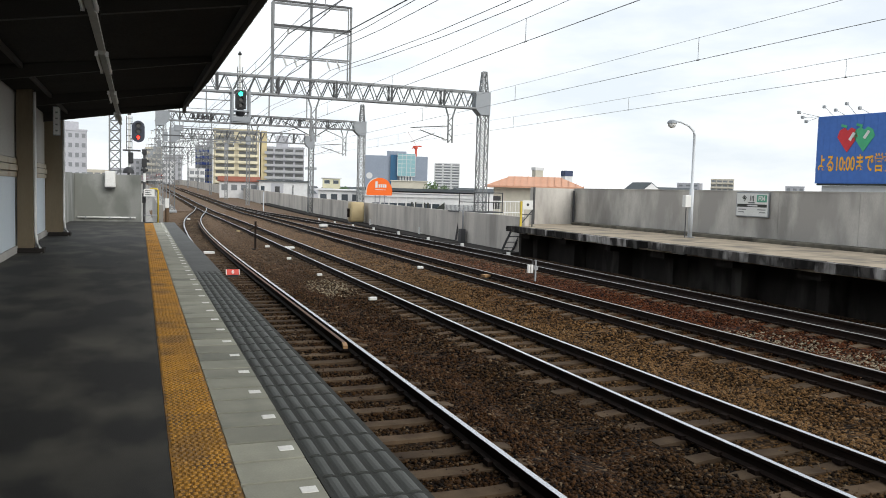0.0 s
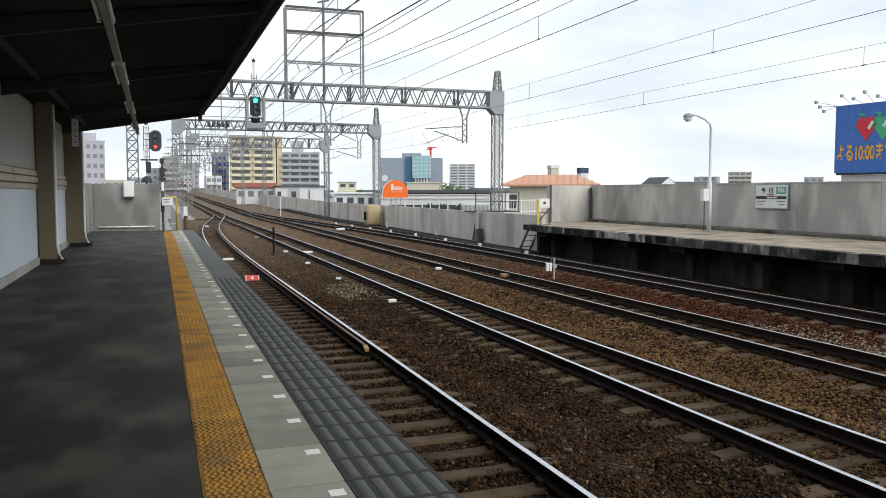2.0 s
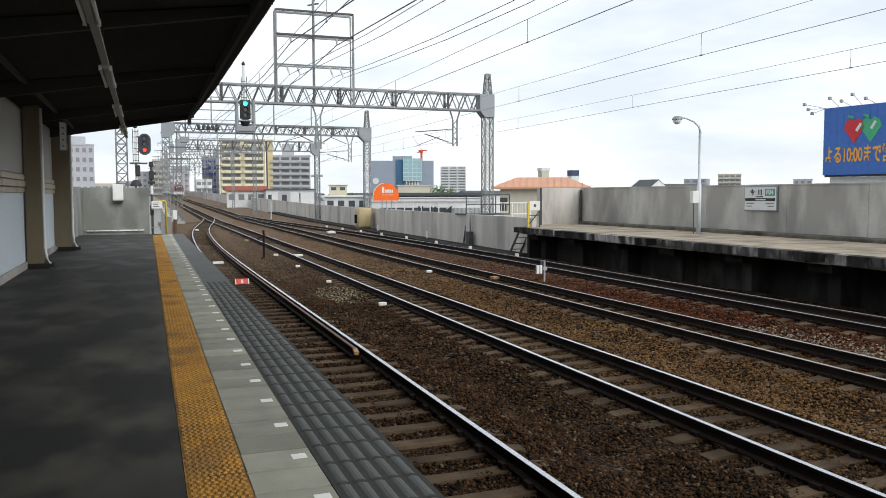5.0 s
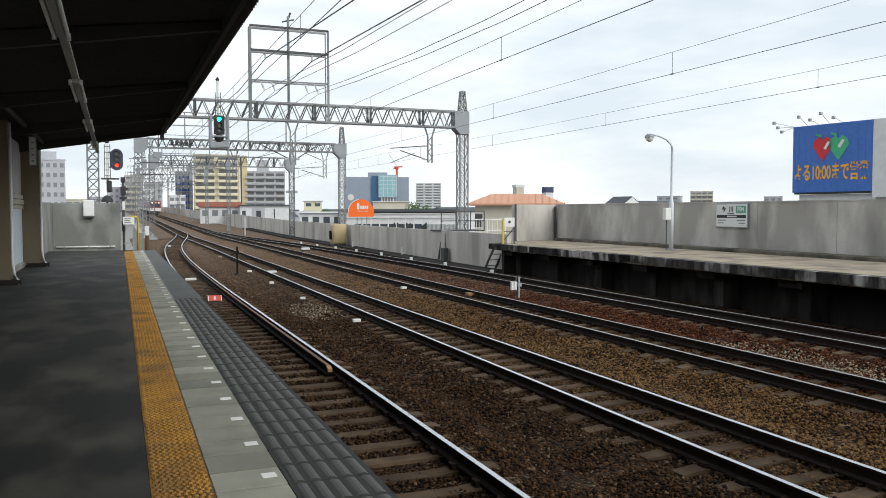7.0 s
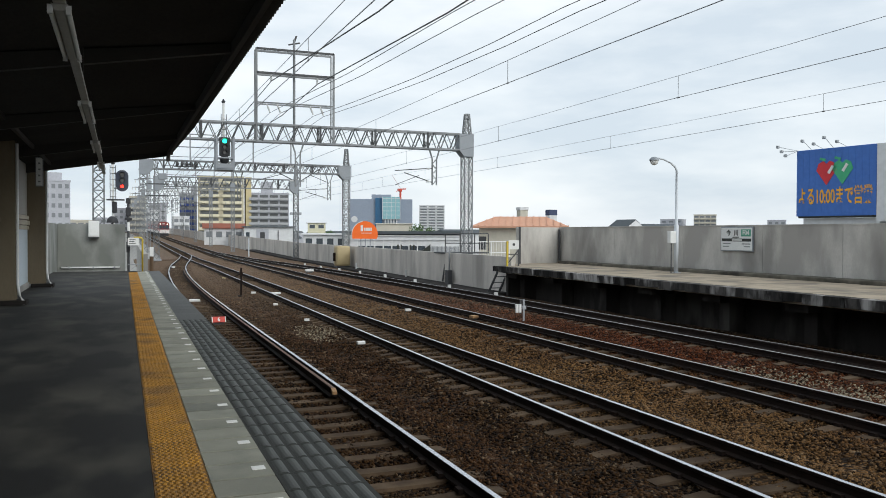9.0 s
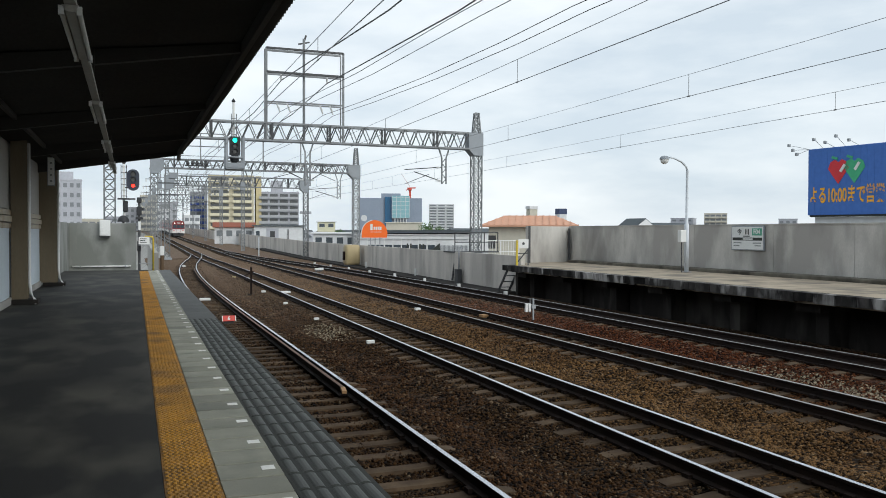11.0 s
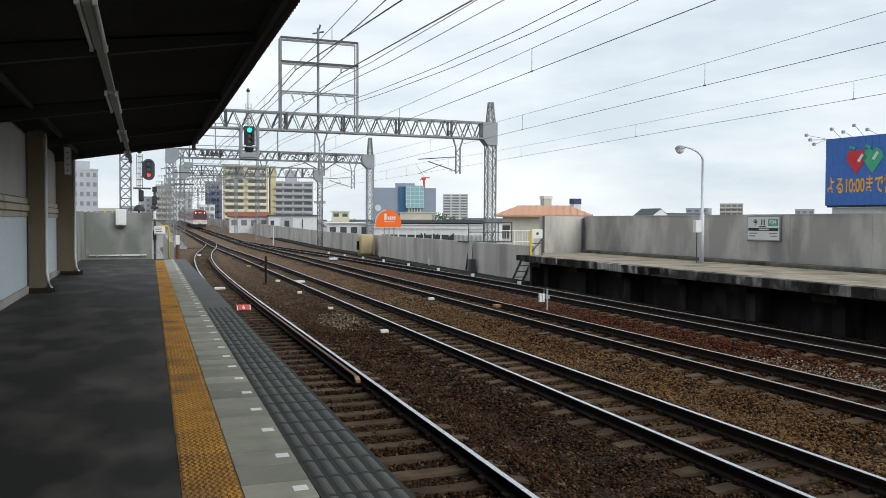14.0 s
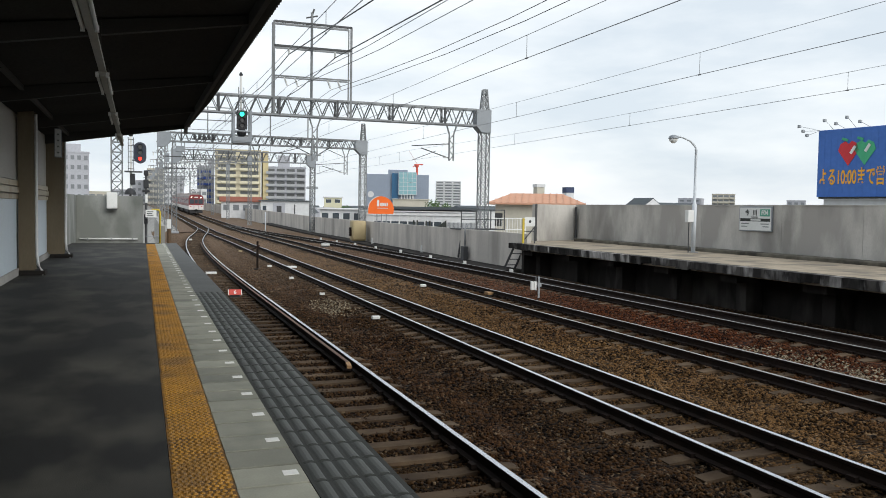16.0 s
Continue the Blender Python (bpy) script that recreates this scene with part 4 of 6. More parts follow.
def cantilever(e, x, y, z, tx, ztip):
    g = Geo()
    g.rod([(x, y, z + 0.75), (tx, y, ztip + 0.85)], 0.028, 6)
    g.rod([(x, y, z - 0.05), (tx + (x - tx) * 0.25, y, ztip + 0.75)], 0.028, 6)
    g.rod([(x + (tx - x) * 0.35, y, z + 0.32), (tx, y, ztip + 0.05)], 0.018, 6)
    part("cantilever", g, STEEL_DARK, e)
    for zz in (z + 0.73, z - 0.02):
        xs = [x + (tx - x) * (0.05 + 0.0125 * i) for i in range(9)]
        part("insulator", Geo().rod([(xx, y, zz) for xx in xs], [0.03 if i % 2 else 0.06 for i in range(9)], 8), WHITE, e, "ribbed white insulator")


G1 = 43.4
g1 = gantry(G1, -0.95, 18.65, 6.28, 7.18, -1.3, 8.38, 0.5, 0.09, 0.82)
drop_arm(g1, 8.85, G1, 6.28, 3.95)
drop_arm(g1, 16.65, G1, 6.28, 4.25)
cantilever(g1, 16.5, G1, 4.45, 14.3, 4.15)
cantilever(g1, 8.98, G1, 4.3, 10.4, 4.2)
cantilever(g1, 8.72, G1, 4.3, 6.75, 4.2)
g = Geo()
FX0, FX1, FXM = 6.63, 10.72, 8.65
for x in (FX0, FX1):
    part("frame_post", Geo().bar((x, G1 - 0.3, 6.28), (x, G1 - 0.3, 11.1), 0.10), GANTRY, g1)
    part("frame_post", Geo().bar((x, G1 + 0.3, 6.28), (x, G1 + 0.3, 11.1), 0.06), GANTRY, g1)
part("centre_pole", Geo().rod([(FXM, G1, 6.28), (FXM, G1, 11.75)], 0.07, 8), GANTRY, g1)
for z, wd in ((11.08, 0.10), (9.84, 0.10), (8.29, 0.07)):
    for q in (-0.3, 0.3):
        part("frame_bar", Geo().bar((FX0, G1 + q, z), (FX1, G1 + q, z), wd), STEEL_DARK if wd > 0.08 and q < 0 else GANTRY, g1)
for x in (7.2, 7.75, 9.5, 10.05):
    part("insulator_string", Geo().rod([(x, G1, 8.27), (x + 0.1, G1, 8.05), (x + 0.18, G1, 7.82)], [0.03, 0.055, 0.035], 8), WHITE, g1, "white porcelain insulator")
for x in (7.45, 9.9):
    part("insulator_string", Geo().rod([(x, G1, 9.8), (x, G1, 9.5)], [0.05, 0.06], 8), WHITE, g1, "white porcelain insulator")
part("pole_fitting", Geo().bar((FXM - 0.3, G1, 11.45), (FXM + 0.3, G1, 11.6), 0.07).bar((FXM, G1, 11.6), (FXM + 0.12, G1, 11.95), 0.09), STEEL_DARK, g1)

G2 = 66.0
g2 = gantry(G2, 1.7, 17.5, 6.35, 7.02, -1.4, 8.45, 0.5)
drop_arm(g2, 16.05, G2, 6.35, 4.2)
drop_arm(g2, 8.8, G2, 6.35, 4.2)
cantilever(g2, 15.9, G2, 4.4, 13.5, 4.1)
for x, z in ((3.4, 9.1), (5.1, 9.1), (7.0, 9.1), (9.9, 8.9), (12.9, 8.9)):
    part("frame_post", Geo().bar((x, G2, 7.0), (x, G2, z), 0.09), GANTRY, g2)
for x0, x1, z in ((3.4, 7.0, 9.1), (3.4, 7.0, 8.1), (9.9, 12.9, 8.9)):
    part("frame_bar", Geo().bar((x0, G2, z), (x1, G2, z), 0.07), GANTRY, g2)

for z in (5.2, 4.3):
    part("side_bar", Geo().bar((1.8, G2, z), (3.5, G2, z), 0.09), GANTRY_DARK, g2)
for x in (2.5, 3.4):
    part("side_post", Geo().bar((x, G2, 3.4), (x, G2, 6.35), 0.06), GANTRY, g2)
part("switch_case", Geo().box(2.75, G2 - 0.3, 5.55, 3.35, G2 + 0.2, 6.0, c=0.03), GALV_BOX, g2, "grey switch case")
for x in (4.1, 4.45, 4.8, 5.15, 5.5):
    part("switch_insulator", Geo().rod([(x, G2 - 0.36, 6.55), (x + 0.04, G2 - 0.36, 6.75), (x, G2 - 0.36, 6.95)], [0.07, 0.14, 0.06], 8), STEEL_DARK, g2, "dark ribbed insulator")
part("switch_beam", Geo().bar((3.9, G2 - 0.36, 6.55), (5.7, G2 - 0.36, 6.55), 0.07), GANTRY_DARK, g2)

G3 = 88.0
g3 = gantry(G3, 3.5, 17.75, 6.2, 7.2, -1.4, 8.7, 0.5)
drop_arm(g3, 8.8, G3, 6.2, 4.3)
for y in (112.0, 140.0, 170.0, 205.0, 245.0, 290.0):
    e = gantry(y, C2(y) - 3.3, C3(y) + 3.6, 7.4 + rise(y) + 0.6, 8.3 + rise(y) + 0.6, rise(y) - 0.4, rise(y) + 10.6, 0.42, 0.08, 0.45)
    drop_arm(e, (C2(y) + C3(y)) / 2, y, 8.0 + rise(y), 5.2 + rise(y))
    for x in (C2(y) - 1.5, C3(y) + 1.2):
        part("frame_post", Geo().bar((x, y, 8.3 + rise(y)), (x, y, 12.2 + rise(y)), 0.1), GANTRY, e)
    for s_, xm in ((-1, C2(y) - 3.3), (1, C3(y) + 3.6)):
        for z in (10.4, 9.2):
            part("side_arm", Geo().bar((xm - s_ * 0.2, y, z + rise(y)), (xm + s_ * 1.3, y, z + rise(y)), 0.09), GANTRY_DARK, e)
            part("insulator", Geo().rod([(xm + s_ * 1.15, y, z + rise(y)), (xm + s_ * 1.15, y, z - 0.25 + rise(y)), (xm + s_ * 1.15, y, z - 0.5 + rise(y))], [0.05, 0.09, 0.05], 8), WHITE, e, "white porcelain insulator")
    cantilever(e, (C2(y) + C3(y)) / 2 - 0.15, y, 5.55 + rise(y), C2(y), 5.3 + rise(y))
    cantilever(e, (C2(y) + C3(y)) / 2 + 0.15, y, 5.55 + rise(y), C3(y), 5.3 + rise(y))
    for z in (12.2, 11.0, 9.8):
        part("frame_bar", Geo().bar((C2(y) - 1.5, y, z + rise(y)), (C3(y) + 1.2, y, z + rise(y)), 0.07), GANTRY, e)

# ---- wires ----
SPANS = [-6.0, G1, G2, G3, 112, 140, 170, 205, 245, 290]


def catenary(c, zc, zm, y_end, nm, extra=0.0):
    e = thing("overhead_wire", (0, 0, 0), "thin black overhead contact wire with its carrier wire", "overhead wire", "contact wires")
    con, mes = [], []
    y = -6.0
    stops = [s for s in SPANS if s <= y_end]
    for a, b in zip(stops, stops[1:]):
        for i in range(6):
            t = i / 6
            y = a + (b - a) * t
            dz = rise(y) + 1.1
            sag = 0.35 * 4 * t * (1 - t) * min(1, (b - a) / 50)
            con.append((c(y), y, zc + dz))
            mes.append((c(y), y, zm + 0.12 - sag * 0.6 + dz))
    part("contact_wire", Geo().rod(con, 0.006 + extra, 5), WIRE_GREY, e)
    part("carrier_wire", Geo().rod(mes, 0.0045 + extra, 5), WIRE_GREY, e)
    hz_ = [(p, q) for p, q in zip(con, mes) if p[1] < 100]
    for (p, q), (p2, q2) in zip(hz_, hz_[1:]):
        for t in (0.35,):
            u = Vector(p).lerp(Vector(p2), t)
            w = Vector(q).lerp(Vector(q2), t)
            part("dropper", Geo().rod([u, w], 0.006, 4), WIRE_GREY, e)
            part("clamp", Geo().rod([u + Vector((0, -0.04, 0)), u + Vector((0, 0.04, 0))], 0.015, 5), WIRE_GREY, e)


catenary(C1, 4.33, 4.77, 88, "a", 0.002)
catenary(C2, 4.22, 4.7, 290, "b", 0.001)
catenary(C3, 4.20, 4.70, 290, "c")
catenary(C4, 4.15, 4.60, 88, "d")
for nm, r, rows in (("heavy black feeder cable", 0.026, [(7.45, 43.4, 9.48), (7.9, 25.7, 8.75), (8.3, -6, 8.6)]),
                    ("heavy black feeder cable", 0.026, [(9.9, 43.4, 9.48), (10.05, 25.0, 8.75), (10.3, -6, 8.6)]),
                    ("thin grey feeder wire", 0.012, [(7.38, 43.4, 7.82), (8.3, 31, 7.72), (8.95, 22, 7.88), (11.0, -6, 8.0)]),
                    ("thin grey feeder wire", 0.012, [(7.93, 43.4, 7.82), (8.9, 31, 7.70), (9.6, 22, 7.85), (11.8, -6, 8.0)]),
                    ("thin grey feeder wire", 0.012, [(9.68, 43.4, 7.76), (10.14, 37, 7.60), (10.67, 30, 7.53), (11.1, 24, 7.6), (11.4, 20, 7.75), (13.3, -6, 7.9)]),
                    ("thin grey feeder wire", 0.012, [(10.23, 43.4, 7.76), (10.7, 37, 7.60), (11.25, 30, 7.53), (11.7, 24, 7.6), (12.0, 20, 7.74), (14.0, -6, 7.9)])):
    e = thing("feeder_wire", (0, 0, 0), nm + " strung from the gantries", "overhead wire", "feeder wires")
    x0 = rows[0][0]
    pts = [(x0 + (C3(y) - C3(43)) * 0.9, y, rows[0][2] + rise(y) + 1.1 - (0.25 if (k % 2) else 0)) for k, y in enumerate([290, 267, 245, 225, 205, 187, 170, 155, 140, 126, 112, 100, 88, 77, 66, 54])] + [tuple(p) for p in rows]
    part("strand", Geo().rod(pts, r, 6), WIRE, e)

# ---- signals ----


def capsule(w, h, d, n_=10):
    pr = [(w / 2 * math.cos(a), (h - w) / 2 + w / 2 * math.sin(a)) for a in (math.pi * i / n_ for i in range(n_ + 1))]
    pr += [(-a, -b) for a, b in pr]
    k = len(pr)
    return Geo().add([(a, y, b) for y in (0, d) for a, b in pr], [tuple(range(k)), tuple(range(2 * k - 1, k - 1, -1))] + [(i, k + i, k + (i + 1) % k, (i + 1) % k) for i in range(k)])


def aspect(e, x, z, mat_, lab, r=0.1):
    part("lens", Geo().rod([(x, -0.03, z), (x, -0.002, z)], r, 14), mat_, e, lab)
    g_ = Geo()
    k = 12
    v = []
    for i in range(k + 1):
        a = math.pi * i / k
        v += [(x + 1.25 * r * math.cos(a), -0.26, z + 1.25 * r * math.sin(a)), (x + 1.25 * r * math.cos(a), -0.003, z + 1.25 * r * math.sin(a)), (x + 1.4 * r * math.cos(a), -0.003, z + 1.4 * r * math.sin(a)), (x + 1.4 * r * math.cos(a), -0.26, z + 1.4 * r * math.sin(a))]
    g_.add(v, [(i * 4 + j, i * 4 + (j + 1) % 4, i * 4 + 4 + (j + 1) % 4, i * 4 + 4 + j) for i in range(k) for j in range(4)])
    part("hood", g_, SIG_BLACK, e)


def ladder(x, y, z0, z1, w=0.22):
    g_ = Geo().bar((x - w / 2, y, z0), (x - w / 2, y, z1), 0.03).bar((x + w / 2, y, z0), (x + w / 2, y, z1), 0.03)
    z = z0 + 0.15
    while z < z1:
        g_.bar((x - w / 2, y, z), (x + w / 2, y, z), 0.022)
        z += 0.27
    return g_


e = thing("railway_signal", (0.12, 40.9, 3.9), "railway colour light signal on a mast showing red", "railway signal", "signals")
part("back_plate", capsule(0.55, 1.0, 0.06), SIG_BLUE, e, "dark oval backing plate")
part("lamp_case", Geo().box(-0.15, 0.06, -0.4, 0.15, 0.3, 0.4, c=0.02), SIG_BLACK, e)
aspect(e, 0, 0.27, LENS_OFF, "dark unlit lens")
aspect(e, 0, 0.0, LENS_OFF, "dark unlit lens")
aspect(e, 0, -0.27, RED_GLOW, "glowing red lens", 0.075)
part("mast_tube", Geo().rod([(-0.4, 0.15, -5.2), (-0.4, 0.15, 0.75)], 0.06, 8), WHITE, e, "white painted signal mast", smooth=True)
part("finial", Geo().rod([(-0.4, 0.15, 0.75), (-0.4, 0.15, 0.8), (-0.4, 0.15, 0.86), (-0.4, 0.15, 0.95)], [0.05, 0.1, 0.09, 0.01], 8), SIG_BLACK, e)
part("ladder", ladder(-0.4, 0.05, -0.9, 0.7, 0.24), SIG_BLACK, e)
part("service_step", Geo().box(-0.68, -0.2, -0.92, 0.1, 0.3, -0.86), STEEL_DARK, e)
part("bracket", Geo().bar((-0.4, 0.15, 0.35), (0.0, 0.2, 0.35), 0.05).bar((-0.4, 0.15, -0.35), (0.0, 0.2, -0.35), 0.05), STEEL_DARK, e)
part("phone_case", Geo().box(-0.44, -0.1, -1.5, -0.22, 0.12, -0.98, c=0.05), SIG_BLACK, e, "black hooded call box")

e = thing("gantry_signal", (5.0, 42.9, 5.95), "railway colour light signal hung from a gantry showing green", "railway signal", "signals")
part("back_plate", Geo().box(-0.27, 0, -0.55, 0.27, 0.06, 0.42, c=0.03), SIG_BLACK, e)
aspect(e, 0, 0.22, GREEN_GLOW, "glowing green lens", 0.11)
aspect(e, 0, -0.08, LENS_OFF, "dark unlit lens")
aspect(e, 0, -0.36, LENS_OFF, "dark unlit lens")
for x in (-0.42, 0.42):
    for y in (-0.25, 0.55):
        part("cage_post", Geo().bar((x, y, -1.2), (x, y, 0.4), 0.09), GALV_BOX, e, "light grey steel post")
for z in (-1.2, -0.65):
    for p, q in (((-0.42, -0.25, z), (0.42, -0.25, z)), ((-0.42, 0.55, z), (0.42, 0.55, z)), ((-0.42, -0.25, z), (-0.42, 0.55, z)), ((0.42, -0.25, z), (0.42, 0.55, z))):
        part("cage_rail", Geo().bar(p, q, 0.06), GALV_BOX, e)
part("cage_side", Geo().box(-0.46, -0.2, -1.2, -0.43, 0.5, 0.3), GALV_BOX, e)
part("cage_front", Geo().box(-0.42, -0.29, -1.2, 0.42, -0.26, -0.95), GALV_BOX, e)
part("cage_floor", Geo().box(-0.45, -0.28, -1.27, 0.45, 0.58, -1.2), GALV_BOX, e)
part("hood_box", Geo().ball((0, 0.1, -0.72), 0.24, 0.2, 0.24, 12, 6), SIG_BLACK, e)
part("mast_tube", Geo().rod([(-0.02, 0.35, 0.3), (-0.02, 0.35, 2.2)], 0.06, 8), WHITE, e, "white painted mast tube")
part("finial", Geo().rod([(-0.02, 0.35, 2.2), (-0.02, 0.35, 2.26), (-0.02, 0.35, 2.4)], [0.06, 0.11, 0.02], 8), SIG_BLACK, e)
part("ladder", ladder(-0.02, 0.2, 0.4, 1.6, 0.26), SIG_BLACK, e)

e = thing("platform_signal", (0.33, 35.3, 0), "black repeater signal post at the platform end", "railway signal", "signals")
part("post", Geo().rod([(0, 0, -0.2), (0, 0, 2.85)], 0.05, 8), STEEL_DARK, e)
part("upper_lamp", Geo().box(-0.09, -0.08, 2.66, 0.09, 0.1, 2.87, c=0.015), SIG_BLACK, e)
part("middle_lamp", Geo().box(-0.1, -0.1, 2.15, 0.1, 0.1, 2.5, c=0.02).box(0.08, -0.06, 2.35, 0.17, 0.05, 2.44), SIG_BLACK, e)
part("lower_lamp", Geo().box(-0.14, -0.08, 1.98, 0.14, 0.08, 2.08, c=0.015), SIG_BLACK, e)
part("white_band", Geo().rod([(0, 0, 1.55), (0, 0, 1.9)], 0.056, 10), WHITE, e, "white painted band")
part("cable_box", Geo().box(-0.08, -0.12, 0.7, 0.06, -0.02, 1.1, c=0.01), SIG_BLACK, e)

# ---- platform end fittings ----
e = thing("end_barrier", (0.85, 34.9, 0), "yellow pipe barrier with a white notice at the platform end", "barrier")
part("pipe", Geo().rod([(0.0, 0, -0.15), (0.0, 0, 1.22), (-0.03, 0, 1.27), (-0.1, 0, 1.29), (-0.32, 0, 1.29)], 0.035, 8), YPAINT, e, smooth=True)
part("notice", Geo().box(-0.55, -0.03, 0.98, -0.14, -0.01, 1.28, c=0.004), WHITE, e, "white notice with illegible print")
for i in range(3):
    part("print_bar", Geo().box(-0.5, -0.034, 1.05 + 0.07 * i, -0.25 - 0.05 * (i % 2), -0.03, 1.075 + 0.07 * i), INK, e)
for z in (0.22, 0.95):
    part("gate_bar", Geo().rod([(-0.55, 0, z), (0, 0, z)], 0.015, 6), GALV, e)
e = thing("wall_pipe", (0, 36.1, 0), "white conduit pipe along the foot of the end wall", "pipe")
part("conduit", Geo().rod([(-2.2, 0, 0.06), (0.0, 0, 0.06)], 0.035, 8), WHITE, e, smooth=True)
for x in (-1.9, -1.0, -0.2):
    part("clip", Geo().box(x - 0.025, -0.04, 0.0, x + 0.025, 0.05, 0.10), GALV, e)
e = thing("control_cabinet", (-0.98, 36.0, 1.3), "white steel control box hung on the end wall", "cabinet")
part("case", Geo().box(-0.19, -0.2, 0.0, 0.21, 0.15, 0.66, c=0.02), WHITE, e)
part("door", Geo().box(-0.165, -0.215, 0.03, 0.185, -0.2, 0.62, c=0.004), WHITE, e)
part("foot_bracket", Geo().box(-0.2, -0.17, -0.05, 0.2, 0.12, 0.0), STEEL_DARK, e)
e = thing("warning_bell", (-0.28, 37.2, 1.9), "black domed warning bell behind the end wall", "bell")
part("dome", Geo().ball((0, 0, 0.0), 0.24, 0.24, 0.28, 14, 6, lo=0), SIG_BLACK, e, smooth=True)
part("stem", Geo().rod([(0, 0, -1.4), (0, 0, 0.02)], 0.05, 8), SIG_BLACK, e)
e = thing("cable_post", (1.42, 41.5, 0), "brown timber cable post beside the track", "post")
part("shaft", Geo().rod([(0, 0, -1.5), (0, 0, 0.75)], [0.1, 0.085], 8), mat("brown_timber", (0.11, 0.07, 0.04), 0.9, scale=3), e)
part("white_plate", Geo().box(-0.09, -0.13, 0.35, 0.09, -0.1, 0.8, c=0.005), WHITE, e, "white marker plate")

# ---- far platform fittings ----
e = thing("platform_lamp", (19.95, 25.95, 0), "pale steel platform lamp with a curved arm", "street lamp")
part("base_plate", Geo().box(-0.14, -0.14, 0.0, 0.14, 0.14, 0.03, c=0.005), GALV, e)
part("pole", Geo().rod([(0, 0, 0), (0, 0, 1.85), (0, 0, 1.87), (0, 0, 3.9), (-0.05, 0, 4.06), (-0.28, 0, 4.24), (-0.62, 0, 4.36), (-0.95, 0, 4.40)], [0.085, 0.085, 0.055, 0.05, 0.045, 0.04, 0.035, 0.035], 10), POLE, e, smooth=True)
part("shade", Geo().ball((-1.05, 0, 4.30), 0.19, 0.19, 0.14, 14, 5, lo=0), GALV_BOX, e, "grey metal lamp shade", smooth=True)
part("globe", Geo().ball((-1.05, 0, 4.29), 0.165, 0.165, 0.17, 14, 5, lo=-90, hi=0), WHITE, e, "milky glass globe", smooth=True)
part("switch_box", Geo().box(-0.36, -0.12, 1.16, -0.1, 0.08, 1.62, c=0.015), WHITE, e, "white switch box")
part("conduit", Geo().rod([(-0.23, 0, 0), (-0.23, 0, 1.16)], 0.022, 6), STEEL_DARK, e)


def text(body, size, at, material, parent, name="lettering", squeeze=1.0, bold=0.026):
    cu = bpy.data.curves.new(name, "FONT")
    cu.body, cu.size, cu.align_x, cu.align_y, cu.extrude, cu.offset = body, size, "CENTER", "CENTER", 0.004, size * bold
    cu.materials.append(material)
    ob = new(name, cu)
    ob.parent = parent
    ob.matrix_basis = at @ Matrix.Diagonal((squeeze, 1, 1, 1))
    return ob


SX = wall2_x(24.4) - 0.02
e = thing("station_sign", pose(SX, 24.36, 1.33, 0, 0, -90), "white station name board with a green stripe on the wall", "sign")
part("frame", Geo().box(-0.86, -0.06, -0.46, 0.86, 0.0, 0.46, c=0.015), GALV_BOX, e)
part("board", Geo().box(-0.82, -0.066, -0.42, 0.82, -0.05, 0.42, c=0.004), WHITE, e, "white enamel board")
part("stripe", Geo().box(-0.78, -0.07, -0.09, 0.78, -0.064, 0.02), INK, e, "black stripe")
part("number_plate", Geo().box(0.26, -0.07, 0.1, 0.76, -0.064, 0.36), SIGN_GREEN, e, "green code plate")
text("F04", 0.24, pose(0.51, -0.076, 0.23, 90, 0, 0), WHITE, e)
text("今", 0.235, pose(-0.40, -0.073, 0.22, 90, 0, 0), INK, e)
text("川", 0.235, pose(0.0, -0.073, 0.22, 90, 0, 0), INK, e)
for x0, x1, z in ((-0.2, 0.15, 0.07), (-0.72, -0.3, -0.18), (-0.72, -0.4, -0.28), (0.3, 0.72, -0.18), (0.4, 0.72, -0.28)):
    part("print_bar", Geo().box(x0, -0.07, z - 0.018, x1, -0.064, z + 0.018), SIGN_GREY if z < 0 else INK, e)
part("stripe_print", Geo().box(-0.22, -0.074, -0.06, 0.3, -0.069, -0.01), WHITE, e)

e = thing("platform_end_railing", (16.82, 33.8, 0), "steel railing with yellow post and white notice at the platform end", "railing")
g = Geo()
part("yellow_post", Geo().bar((-0.25, 0, 0), (-0.25, 0, 1.15), 0.08), YPAINT, e, "yellow painted post")
part("notice", Geo().box(-0.2, -0.05, 0.78, 0.32, -0.03, 1.2, c=0.005), WHITE, e, "white warning notice")
part("notice_mark", Geo().rod([(0.06, -0.054, 1.0), (0.06, -0.049, 1.0)], 0.07, 10), STEEL_DARK, e)
g = Geo()
g.bar((0.33, 0, 0), (0.33, 0, 1.15), 0.045).bar((-0.25, 0, 1.1), (0.33, 0, 1.1), 0.04).bar((-0.25, 0, 0.1), (0.33, 0, 0.75), 0.04).bar((-0.25, 0, 0.55), (0.33, 0, 0.55), 0.04)
part("rail", g, STEEL_DARK, e)
e = thing("service_steps", (16.15, E2 + 0.45, 0), "dark steel ladder steps down from the platform end", "steps")
for x in (-0.05, 0.5):
    part("stringer", Geo().bar((x + 0.35, 0.0, -0.1), (x + 0.1, 0.6, -1.25), 0.05, 0.09), STEEL_DARK, e)
for i in range(4):
    t = (i + 0.5) / 4
    part("tread", Geo().box(0.3 - 0.25 * t, 0.6 * t - 0.1, -0.12 - 1.1 * t, 0.85 - 0.25 * t, 0.6 * t + 0.1, -0.09 - 1.1 * t), STEEL_DARK, e)

